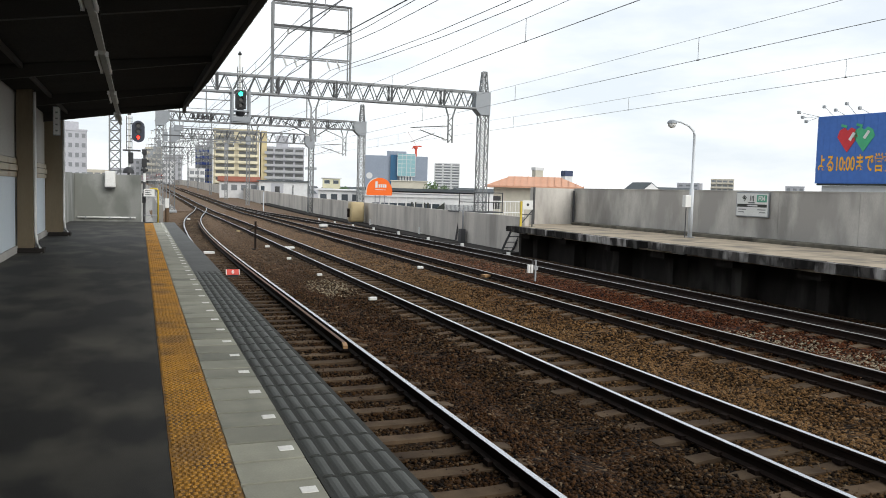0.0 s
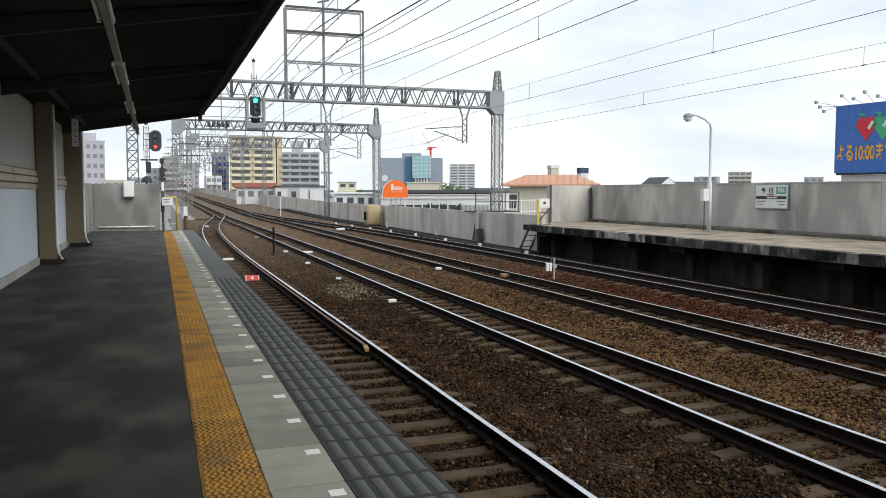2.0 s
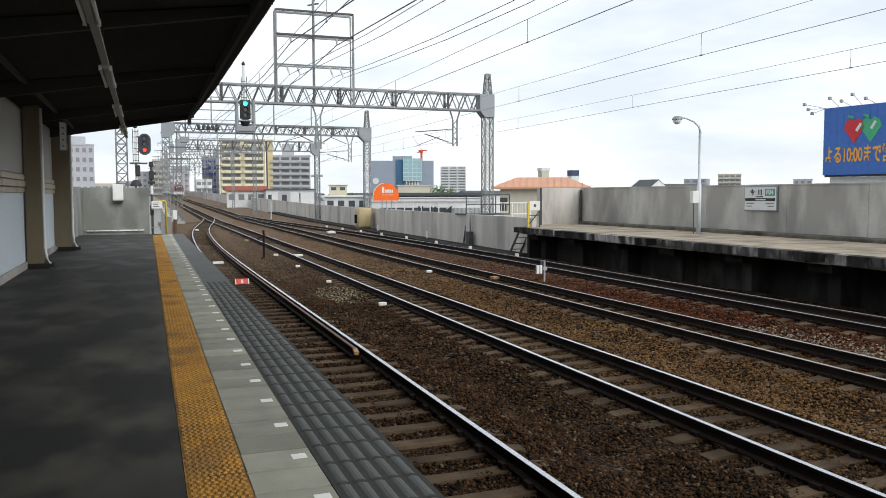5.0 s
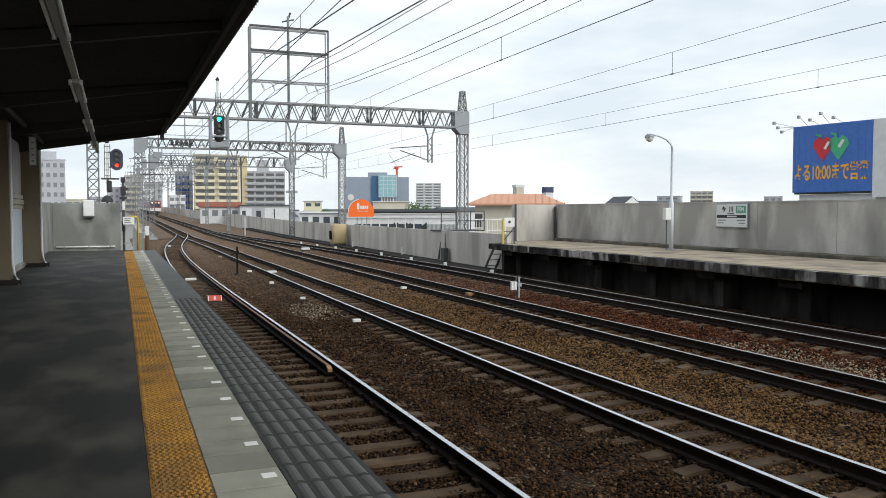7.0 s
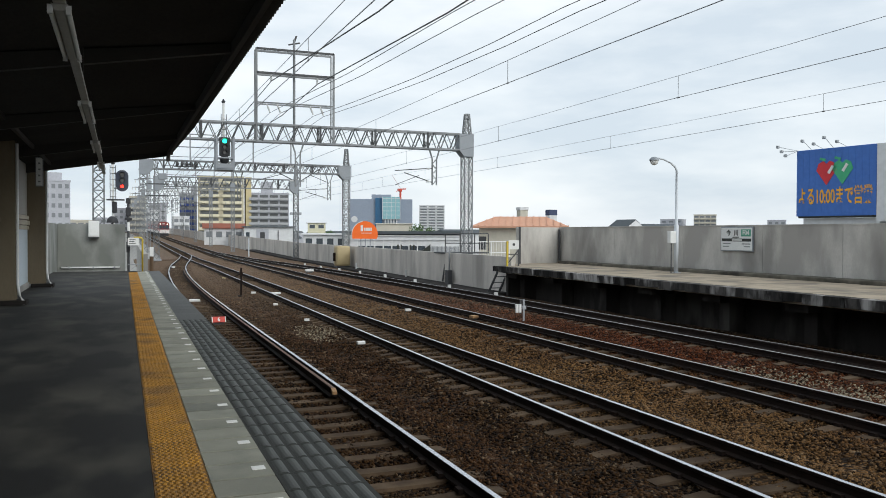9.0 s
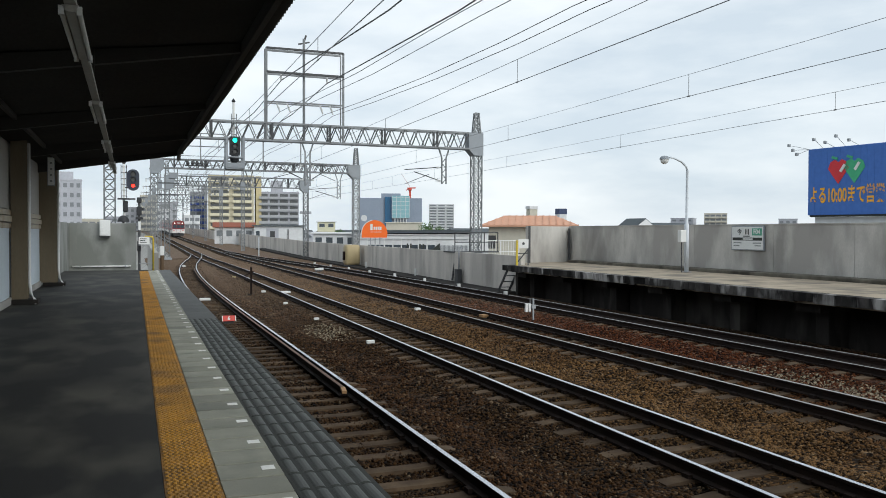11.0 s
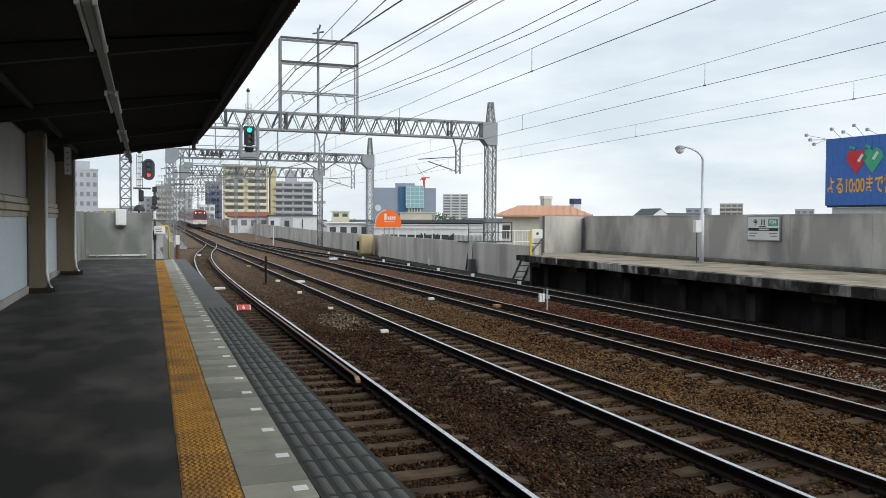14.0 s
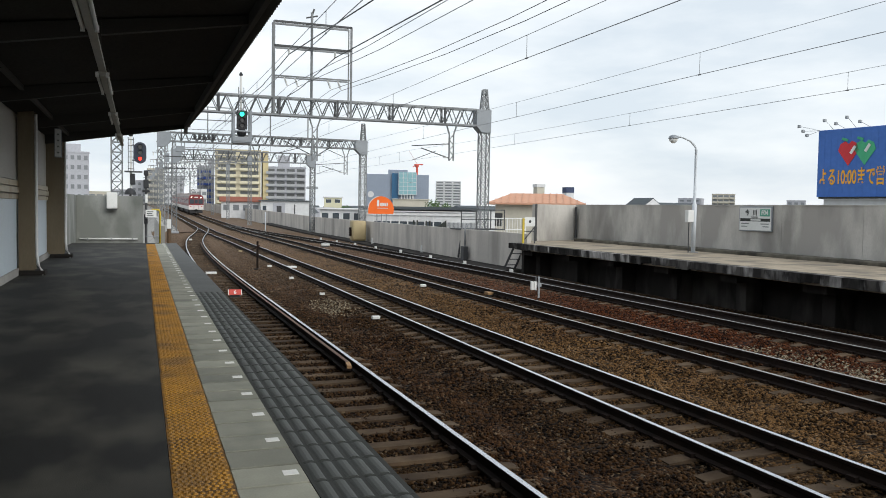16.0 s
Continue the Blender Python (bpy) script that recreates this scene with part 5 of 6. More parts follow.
# mast foot platform behind the parapet
e = thing("mast_walkway", (18.3, 42.6, 0), "galvanised railed walkway round the mast foot", "walkway")
part("deck", Geo().box(-1.35, -0.1, 0.36, 1.4, 1.6, 0.43), GANTRY_DARK, e)
for x in (-1.3, -0.4, 0.5, 1.35):
    part("stanchion", Geo().bar((x, -0.05, 0.43), (x, -0.05, 1.5), 0.05), GANTRY_DARK, e)
for z in (0.95, 1.5):
    part("handrail", Geo().bar((-1.3, -0.05, z), (1.35, -0.05, z), 0.05), GANTRY_DARK, e)
part("strut", Geo().bar((-1.2, 0, 0.36), (-1.4, 0.1, -1.2), 0.08), STEEL_DARK, e)
e = thing("white_fence", (19.3, 44.0, 0), "white steel picket fence behind the parapet", "fence")
for z in (0.36, 1.02):
    part("rail", Geo().bar((0, 0, z), (2.6, 0.4, z), 0.05), WHITE, e)
for i in range(15):
    t = i / 14
    part("picket", Geo().bar((2.6 * t, 0.4 * t, -0.3), (2.6 * t, 0.4 * t, 1.04), 0.022 if i % 7 else 0.06), WHITE, e)
e = thing("track_cabinet", (16.72, 41.4, -1.25), "dark steel cable cabinet against the parapet", "cabinet")
part("case", Geo().box(-0.16, -0.35, 0.0, 0.1, 0.1, 0.75, c=0.015), STEEL_DARK, e)
part("pipe", Geo().rod([(0.02, -0.1, 0.75), (0.02, -0.1, 1.75), (0.2, -0.1, 1.95)], 0.05, 8), GALV, e, smooth=True)
e = thing("sand_tank", (16.85, 64.6, -1.28), "beige rounded steel tank beside the track", "tank")
part("shell", Geo().box(-0.65, -0.6, 0.1, 0.5, 0.6, 1.75, c=0.18), TANK, e, smooth=True)
part("leg", Geo().box(-0.6, -0.5, 0.0, 0.45, 0.5, 0.12), STEEL_DARK, e)
part("valve", Geo().box(-0.8, -0.2, 0.5, -0.62, 0.1, 1.2, c=0.03), RUST, e)

# ---- small track things ----
for x, y, h in ((15.2, 32.1, 0.2), (15.2, 37.5, 0.2), (15.15, 42.4, 0.2), (15.1, 47.7, 0.2), (15.1, 53.3, 0.2), (15.1, 58.9, 0.2), (15.0, 64.4, 0.2), (14.9, 70.0, 0.2)):
    e = thing("marker_stub", (x, y, bed_z(x, y) - 0.05), "small white marker post beside the rails", "marker post", "white marker posts")
    part("stub", Geo().box(-0.075, -0.06, 0, 0.075, 0.06, h + 0.12, c=0.015), WHITE, e)
for x, y, h in ((16.85, 48.9, 0.55), (16.95, 60.9, 0.55)):
    e = thing("distance_post", (x, y, -1.35), "thin white distance post by the parapet", "marker post", "white distance posts")
    part("shaft", Geo().box(-0.05, -0.04, 0, 0.05, 0.04, h, c=0.01), WHITE, e)
    part("tab", Geo().box(0.05, -0.03, 0.16, 0.17, 0.03, 0.24, c=0.01), WHITE, e)
e = thing("signal_post", (12.3, 24.1, bed_z(12.3, 24.1) - 0.05), "short steel post with white covers between tracks", "track equipment")
part("stake", Geo().bar((0.12, 0, 0), (0.12, 0, 0.78), 0.05), GALV, e)
part("stake", Geo().bar((0.02, 0.02, 0.3), (0.02, 0.02, 0.75), 0.05), STEEL_DARK, e)
for x in (-0.13, -0.02):
    part("cover", Geo().box(x - 0.045, -0.04, 0.34, x + 0.045, 0.05, 0.62, c=0.015), WHITE, e, "white plastic cover")
part("clamp", Geo().box(0.06, -0.04, 0.45, 0.2, 0.04, 0.56), GALV, e)
e = thing("cross_post", (5.08, 37.5, bed_z(5.08, 37.5) - 0.05), "rusty brown steel post between the tracks", "post")
part("shaft", Geo().bar((0, 0, 0), (0, 0, 1.35), 0.085), RUST, e)
part("cross_piece", Geo().bar((-0.3, 0, 0.95), (0.1, 0, 1.15), 0.05), RUST, e)
part("foot", Geo().box(-0.12, -0.12, 0, 0.12, 0.12, 0.12, c=0.01), CONC_DARK, e)
e = thing("stop_marker", (2.80, 25.6, bed_z(2.80, 25.6)), "small red stop plate with a white number", "sign")
part("plate", Geo().add([(-0.2, -0.02, 0.1), (0.2, -0.02, 0.1), (0.2, 0.06, 0.26), (-0.2, 0.06, 0.26), (-0.2, 0.0, 0.09), (0.2, 0.0, 0.09), (0.2, 0.08, 0.25), (-0.2, 0.08, 0.25)],
                        [(0, 1, 2, 3), (7, 6, 5, 4), (0, 4, 5, 1), (1, 5, 6, 2), (2, 6, 7, 3), (3, 7, 4, 0)]), SIGN_RED, e)
part("stake", Geo().box(-0.15, 0.03, -0.1, 0.15, 0.06, 0.12), STEEL_DARK, e)
text("6", 0.16, pose(0, 0.012, 0.18, 63, 0, 0), WHITE, e)
for s in (-1, 1):
    part("white_edge", Geo().add([(s * 0.195 - 0.012, -0.026, 0.1), (s * 0.195 + 0.012, -0.026, 0.1), (s * 0.195 + 0.012, 0.054, 0.26), (s * 0.195 - 0.012, 0.054, 0.26)], [(0, 1, 2, 3)]), WHITE, e)
for x, y, w, d, h, mt in ((2.82, 34.5, 0.42, 0.3, 0.06, WHITE), (10.84, 24.3, 0.45, 0.3, 0.08, RUST_ORANGE), (6.64, 37.5, 0.4, 0.3, 0.06, WHITE), (3.9, 67.0, 0.25, 0.3, 0.12, WHITE), (5.5, 25.6, 0.16, 0.1, 0.03, WHITE), (5.57, 19.6, 0.2, 0.12, 0.04, WHITE),
                          (1.55, 44.5, 0.12, 0.12, 0.45, WHITE), (1.75, 43.0, 0.14, 0.12, 0.3, WHITE), (5.56, 31.5, 0.16, 0.12, 0.05, WHITE), (9.45, 27.2, 0.2, 0.15, 0.06, WHITE), (5.77, 50.0, 0.2, 0.2, 0.08, TANK), (12.4, 56.8, 0.55, 0.4, 0.2, WHITE), (5.67, 37.8, 0.2, 0.15, 0.06, WHITE)):
    e = thing("track_box", (x, y, bed_z(x, y)), "small weathered track-side connection box on the ballast", "track equipment", "track boxes")
    part("lid", Geo().box(-w / 2, -d / 2, h * 0.6, w / 2, d / 2, h + 0.06, c=0.012), mt, e)
    part("base", Geo().box(-w * 0.42, -d * 0.42, -0.05, w * 0.42, d * 0.42, h * 0.6), STEEL_DARK, e)
e = thing("point_machine", (4.0, 84.5, rise(84) - 0.2), "low grey point machine with rods beside the switch", "track equipment")
part("case", Geo().box(-0.9, -0.3, 0.0, -0.2, 0.3, 0.22, c=0.03), GALV, e)
part("rod", Geo().rod([(-0.2, 0, 0.08), (3.0, 0, 0.08)], 0.03, 6), RUST, e)
for x, y in ((13.9, 96.0),):
    e = thing("clearance_post", (x, y, rise(y) - 0.35), "white clearance post beside the tracks", "marker post")
    part("shaft", Geo().box(-0.06, -0.06, 0, 0.06, 0.06, 2.2, c=0.02), POLE, e)

# ---- buildings ----


def facing(p, q):
    """Pose whose x runs from p to q on the ground, y away from the station."""
    d = Vector((q[0] - p[0], q[1] - p[1]))
    return pose((p[0] + q[0]) / 2, (p[1] + q[1]) / 2, -7.0, 0, 0, math.degrees(math.atan2(d.y, d.x))), d.length


def flats(label, p, q, top, storeys_h, bays, wall, style="balcony", depth=12.0, rail=None, tank=None, lowest=-1.0, win=WIN_FAR, group="apartment blocks"):
    m, w = facing(p, q)
    e = thing("apartment_building", m, label, "building", group)
    h = top + 7.0
    g_ = Geo().box(-w / 2, 0, 0, w / 2, depth, h)
    part("wall", g_, wall, e)
    part("roof", Geo().box(-w / 2 - 0.15, -0.15, h, w / 2 + 0.15, depth + 0.15, h + 0.5), wall, e)
    if tank:
        part("roof_tower", Geo().box(w * tank[0], 3, h + 0.5, w * tank[1], 8, h + 0.5 + tank[2]), wall, e)
    n_ = int((h - max(0, lowest + 7)) / storeys_h)
    for s in range(n_):
        z = h - (s + 1) * storeys_h
        for b in range(bays):
            x0, x1 = -w / 2 + w * b / bays, -w / 2 + w * (b + 1) / bays
            pad = (x1 - x0) * 0.07
            if style == "balcony":
                part("window", Geo().box(x0 + pad * 1.5, -0.04, z + 0.25, x1 - pad * 1.5, 0.02, z + storeys_h * 0.82), win, e)
                part("balcony", Geo().box(x0 + pad, -1.3, z - 0.12, x1 - pad, -0.0, z + 0.05).box(x0 + pad, -1.3, z + 0.05, x1 - pad, -1.18, z + 1.05), rail or wall, e)
            else:
                part("window", Geo().box(x0 + pad * 3.2, -0.05, z + 0.9, x1 - pad * 3.2, 0.02, z + storeys_h * 0.75), win, e)
                part("sill", Geo().box(x0 + pad * 2.8, -0.14, z + 0.78, x1 - pad * 2.8, 0.0, z + 0.9), wall, e)
    return e


flats("pale yellow apartment block with balconies", (32.5, 378.6), (52.3, 376.4), 26.4, 2.95, 2, YWALL, win=WIN_MID, rail=mat("cream_balcony", (0.72, 0.67, 0.50), 0.8, scale=0.3, bump=0))
g = Geo().box(-1.2, -0.5, 0, 1.2, 11, 33.2)
e = thing("stair_tower", facing((53.2, 376.2), (55.6, 376.0))[0], "ochre stair tower of the yellow apartment block", "building")
part("wall", g, mat("ochre_wall", (0.58, 0.49, 0.28), 0.8, scale=0.3, bump=0), e)
part("roof", Geo().box(-1.3, -0.6, 33.2, 1.3, 11.1, 33.6), YWALL, e)
flats("blue and grey apartment block", (26.1, 399.1), (33.9, 398.6), 19.7, 2.9, 3, GREYW, rail=BLUEW, tank=(0.15, 0.5, 3.5))
flats("grey apartment block with balconies", (54.4, 376.1), (72.1, 373.1), 19.2, 2.8, 4, GREYW, win=WIN_MID, tank=(-0.2, 0.1, 5.2), rail=mat("light_grey_balcony", (0.42, 0.43, 0.45), 0.8, scale=0.3, bump=0))
flats("white apartment block with small windows", (-21.0, 269.0), (-13.7, 269.6), 16.6, 2.9, 4, GREYW, style="window", tank=(-0.5, 0.2, 2.4), rail=WHITEW)
flats("grey white apartment block far away", (307.2, 846.0), (333.3, 836.0), 32.1, 3.0, 3, WHITEW, depth=20)
flats("beige grey apartment block beyond the parapet", (375.1, 468.3), (386.8, 458.6), 15.0, 2.9, 4, BEIGEW)
flats("low grey block beyond the parapet", (366.0, 494.0), (376.0, 482.0), 12.0, 2.9, 3, GREYW, style="window")
flats("low grey office block far away", (342.9, 363.9), (350.0, 357.1), 9.4, 2.9, 3, GREYW, style="window")
for k, (x, y, w, top, wm) in enumerate([(19.5, 470, 9, 17.0, GREYW), (9.0, 455, 8, 20.0, BEIGEW), (1.0, 470, 8, 14.0, GREYW), (23.0, 340, 6, 7.5, WHITEW), (15.5, 430, 6, 12, WHITEW), (-7, 420, 9, 8, GREYW), (-33, 330, 9, 8.5, BEIGEW), (-12, 300, 7, 5.2, BEIGEW)]):
    flats("hazy apartment block along the railway", (x - w / 2, y), (x + w / 2, y), top, 3.0, 3, wm, style="balcony" if k % 2 else "window")

# office with a glazed front
m, w = facing((130.1, 482.8), (166.7, 471.4))
e = thing("office_building", m, "blue grey office block with a glazed centre bay", "building")
part("wall", Geo().box(-w / 2, 0, 0, w / 2, 25, 29.3), SLATE, e)
part("dark_bay", Geo().box(-w * 0.09, -1, 0, w * 0.02, 1, 30.0), mat("deep_blue_glass", (0.03, 0.12, 0.24), 0.2, bump=0), e)
part("glazed_bay", Geo().box(w * 0.02, -2.5, 17, w * 0.30, 1, 30.6), CURTAIN, e, "turquoise glass bay")
for i in range(5):
    part("fin", Geo().box(w * (0.06 + 0.045 * i), -2, 3, w * (0.08 + 0.045 * i), 0.5, 17), WHITEW, e)
for i in range(6):
    part("mullion", Geo().box(w * 0.02, -2.6, 17 + 2.5 * i, w * 0.30, -2.5, 17.2 + 2.5 * i), WHITEW, e)
for i in range(5):
    part("mullion", Geo().box(w * (0.02 + 0.07 * i), -2.62, 17, w * (0.026 + 0.07 * i), -2.5, 30.6), WHITEW, e)
part("lift_house", Geo().box(-w * 0.15, 2, 29.3, w * 0.16, 8, 32.2), SLATE, e)
part("round_sign", Geo().rod([(-w * 0.42, -0.3, 17.0), (-w * 0.42, 0.0, 17.0)], 1.9, 20), WHITEW, e, "pale round wall sign")
e = thing("tower_crane", (160.5, 476, 22.3), "small red tower crane on the office roof", "crane")
part("mast", Geo().bar((0, 0, 0), (0, 0, 5.0), 1.0), CRANE, e)
part("cab", Geo().box(-1.0, -0.9, 4.8, 0.9, 0.9, 6.2, c=0.15), CRANE, e)
part("jib", Geo().bar((-1.8, 0, 6.2), (3.6, 0, 6.5), 0.7), CRANE, e)
part("counter_jib", Geo().bar((0, 0, 6.2), (-2.6, 0, 4.9), 0.5), CRANE, e)
part("boom", Geo().bar((0.3, 0, 6.4), (-5.5, 0, 15.0), 0.22), mat("pale_boom_paint", (0.62, 0.45, 0.42), 0.6, bump=0), e, "thin pale raised boom")


def house(label, p, q, base, eave, ridge, depth, wall, roof, windows=0, hip=0.0, over=0.4, win_mat=WIN):
    m_, w_ = facing(p, q)
    e_ = thing("house", m_, label, "house")
    z1, z2 = eave + 7.0, ridge + 7.0
    part("wall", Geo().box(-w_ / 2, 0, 0, w_ / 2, depth, z1), wall, e_)
    a, b = -w_ / 2 - over, w_ / 2 + over
    hx_ = hip * w_
    g_ = Geo().add([(a, -over, z1), (b, -over, z1), (b, depth + over, z1), (a, depth + over, z1), (a + hx_, depth / 2, z2), (b - hx_, depth / 2, z2), (a, -over, z1 - 0.12), (b, -over, z1 - 0.12), (b, depth + over, z1 - 0.12), (a, depth + over, z1 - 0.12)],
                   [(0, 1, 5, 4), (2, 3, 4, 5), (1, 2, 5), (3, 0, 4), (6, 7, 1, 0), (7, 8, 2, 1), (8, 9, 3, 2), (9, 6, 0, 3), (9, 8, 7, 6)])
    part("roof", g_, roof, e_)
    for i in range(windows):
        x = -w_ / 2 + w_ * (i + 0.5) / windows
        ww = w_ / windows * 0.3
        zc = z1 - 1.1
        win_ = part("window", Geo().box(x - ww, -0.03, zc - 0.55, x + ww, 0.03, zc + 0.45), win_mat, e_)
        part("frame", Geo().box(x - ww - 0.06, -0.05, zc - 0.62, x + ww + 0.06, -0.031, zc - 0.55).box(x - ww - 0.06, -0.05, zc + 0.45, x + ww + 0.06, -0.031, zc + 0.52), WHITEW, win_)
    return e_


hut = house("beige hut with a terracotta hipped metal roof", (23.0, 51.3), (27.9, 48.7), -0.5, 2.02, 2.72, 4.5, BEIGEW, TERRA, 0, 0.28, 0.55)
zr = 9.02
m_, w_ = facing((23.0, 51.3), (27.9, 48.7))
for i in range(15):
    x = -w_ / 2 - 0.5 + (w_ + 1.0) * i / 14
    xe = max(-w_ / 2 - 0.55 + 0.28 * w_, min(w_ / 2 + 0.55 - 0.28 * w_, x))
    t = 1.0 if abs(x - xe) < 1e-6 else 1 - abs(x - xe) / (0.28 * w_)
    part("roof_seam", Geo().bar((x, -0.55, zr + 0.03), (x, -0.55 + t * 2.8, zr + 0.03 + t * 0.70), 0.05), TERRA, hut)
part("dark_window", Geo().box(-w_ / 2 - 0.02, 0.3, 7.4, -w_ / 2 + 0.5, -0.02, 8.3), STEEL_DARK, hut)
e = thing("vent_stack", (31.9, 62.2, -7), "beige roof vent stack behind the hut", "chimney")
part("shaft", Geo().box(-0.35, -0.35, 0, 0.35, 0.35, 10.5), BEIGEW, e)
part("cap", Geo().box(-0.4, -0.4, 10.5, 0.4, 0.4, 10.75), WHITEW, e)
e = thing("water_tower", (58.5, 104.8, -7), "small white rooftop tower with a dark band", "tower")
part("body", Geo().box(-0.6, -0.6, 0, 0.6, 0.6, 11.2), WHITEW, e)
part("band", Geo().box(-0.63, -0.63, 11.2, 0.63, 0.63, 12.0), mat("navy_band", (0.03, 0.05, 0.12), 0.6, bump=0), e)
gab = house("house with a dark gabled roof and white gable", (83.0, 127.2), (83.5, 122.9), 0, 2.5, 4.15, 4.2, WHITEW, DARKROOF)
part("gable", Geo().add([(2.6, -0.2, 9.5), (2.6, 4.4, 9.5), (2.6, 2.1, 11.0), (2.5, -0.2, 9.5), (2.5, 4.4, 9.5), (2.5, 2.1, 11.0)], [(0, 1, 2), (5, 4, 3), (0, 3, 4, 1), (1, 4, 5, 2), (2, 5, 3, 0)]), WHITEW, gab)
red = house("white row with a red fascia and four windows", (13.9, 149.4), (20.6, 148.6), 0, 2.35, 2.5, 8, WHITEW, REDROOF, 4, win_mat=WIN_FAR)
part("fascia", Geo().box(-3.7, -0.5, 9.35, 3.7, -0.2, 10.15), REDROOF, red, "dull red fascia board")
wh = house("white flat roofed building with a grey door bay", (19.3, 138.7), (27.2, 137.3), 0, 2.55, 2.65, 9, WHITEW, DARKROOF, 0)
part("door_bay", Geo().box(-2.0, -0.12, 6.0, 0.0, 0.0, 9.1), GREYW, wh)
part("door", Geo().box(-1.4, -0.16, 6.2, -0.6, -0.12, 8.6), STEEL_DARK, wh)
part("window", Geo().box(-3.7, -0.05, 7.4, -3.1, 0.0, 8.6), WIN, wh)
part("drain", Geo().box(1.5, -0.1, 6, 1.65, 0, 8.9), STEEL_DARK, wh)
blk = house("white single storey building with window band", (25.0, 118.4), (32.5, 116.4), 0, 1.35, 1.45, 9, WHITEW, WHITEW, 5)
lw = house("long white hall with a striped facade", (29.1, 109.5), (44.0, 104.5), 0, 1.2, 1.4, 10, WHITEW, WHITEW, 0)
ww_ = facing((29.1, 109.5), (44.0, 104.5))[1]
part("roof_edge", Geo().box(-ww_ / 2 - 0.3, -0.3, 8.42, ww_ / 2 + 0.3, 10.2, 8.8), DARKROOF, lw, "dark roof edge")
for i in range(8):
    x = -ww_ / 2 + ww_ * (0.10 + 0.075 * i)
    part("opening", Geo().box(x, -0.04, 5.0, x + ww_ * 0.066, 0.02, 6.75), WIN, lw, "dark glazed opening")
    part("post", Geo().box(x - 0.07, -0.5, 4.5, x + 0.03, -0.4, 7.6), WHITE, lw)
for i in range(22):
    x = ww_ * (0.24 + 0.0115 * i)
    part("louvre", Geo().box(x, -0.06, 5.6, x + 0.07, 0.02, 6.7), WIN_FAR, lw)
for x, h in ((-0.05, 6.95), (-0.02, 6.95), (0.06, 6.9), (0.09, 6.9)):
    part("flue", Geo().rod([(x * ww_, -0.9, 4.5), (x * ww_, -0.9, h)], 0.11, 8), INK, lw, "black flue pipe")
part("canopy_slope", Geo().add([(ww_ * 0.12, -0.7, 5.6), (ww_ * 0.235, -0.7, 5.6), (ww_ * 0.235, -0.7, 7.0), (ww_ * 0.12, 0.0, 5.6), (ww_ * 0.235, 0.0, 5.6), (ww_ * 0.235, 0.0, 7.0)], [(0, 1, 2), (5, 4, 3), (0, 3, 4, 1), (1, 4, 5, 2), (2, 5, 3, 0)]), INK, lw, "dark sloping lean-to")
part("eave_band", Geo().box(-ww_ / 2, -0.25, 7.6, ww_ / 2, 0.0, 7.95), WHITEW, lw)
house("low beige flat roofed warehouse", (87.5, 287.0), (100.0, 282.8), 0, 5.0, 5.2, 10, BEIGEW, BEIGEW)
house("small yellow flat roofed building", (52.9, 244.3), (58.1, 243.2), 0, 4.6, 4.9, 8, mat("pale_yellow_wall", (0.66, 0.64, 0.46), 0.8, scale=0.3, bump=0), WHITEW, 2)
house("pale gabled house beside the viaduct", (-9.0, 180), (-3.5, 182), 0, 1.6, 2.6, 8, WHITEW, DARKROOF)

# half-round orange sign
m, w = facing((27.7, 101.3), (30.9, 100.4))
e = thing("roadside_sign", m, "half-round orange advertising sign on a lattice post", "sign")
pr = [(1.66 * math.cos(a) - 0.1, 1.72 * math.sin(a) - 0.03) for a in (math.pi * (-0.1 + 1.2 * i / 24) for i in range(25))]
k = len(pr)
part("face", Geo().add([(a, y, 8.35 + b) for y in (-0.12, 0.12) for a, b in pr], [tuple(range(k)), tuple(range(2 * k - 1, k - 1, -1))] + [(i, k + i, k + (i + 1) % k, (i + 1) % k) for i in range(k)]), ORANGE, e)
for x0, x1, z0, z1 in ((-0.62, -0.32, 8.75, 9.55), (-0.2, 0.0, 8.78, 9.2), (0.06, 0.28, 8.78, 9.2), (0.34, 0.56, 8.78, 9.2), (0.62, 0.8, 8.78, 9.2), (-0.6, 0.8, 8.48, 8.54)):
    part("logo_bar", Geo().box(x0, -0.15, z0, x1, -0.12, z1), WHITE, e, "white plain logo bar")
part("rim", Geo().rod([(1.66 * math.cos(a) - 0.1, -0.13, 8.32 + 1.72 * math.sin(a)) for a in (math.pi * (0.55 + 0.5 * i / 10) for i in range(11))], 0.05, 5), WHITE, e)
for x in (-0.6, 0.0, 0.6):
    part("leg", Geo().bar((x, 0, 0), (x, 0, 8.35), 0.14), GALV, e)
for z in (7.4, 7.9):
    part("cross_bar", Geo().bar((-0.9, 0, z), (0.9, 0, z + 0.3), 0.08), GALV, e)

# billboard building
L, R = Vector((56.19, 55.93, 0)), Vector((57.28, 48.66, 0))
m, w = facing(L, R)
e = thing("billboard", m, "large blue advertising billboard with yellow letters on a white building", "billboard")
zb, zt = 10.12, 15.92
part("face", Geo().box(-w / 2, -0.25, zb, w / 2, 0.25, zt, c=0.03), BB_BLUE, e)
for i in range(13):
    x = -w / 2 + w * i / 12
    part("seam", Geo().box(x - 0.012, -0.262, zb, x + 0.012, -0.25, zt), BB_BLUE, e)
part("lower_trim", Geo().box(-w / 2 + 0.1, -0.15, zb - 0.16, w / 2, 0.3, zb), INK, e)
text("よる10:00まで営業", 1.62, pose(-0.05, -0.29, zb + 1.62, 90, 0, 0), BB_YELLOW, e, squeeze=0.52, bold=0.02)


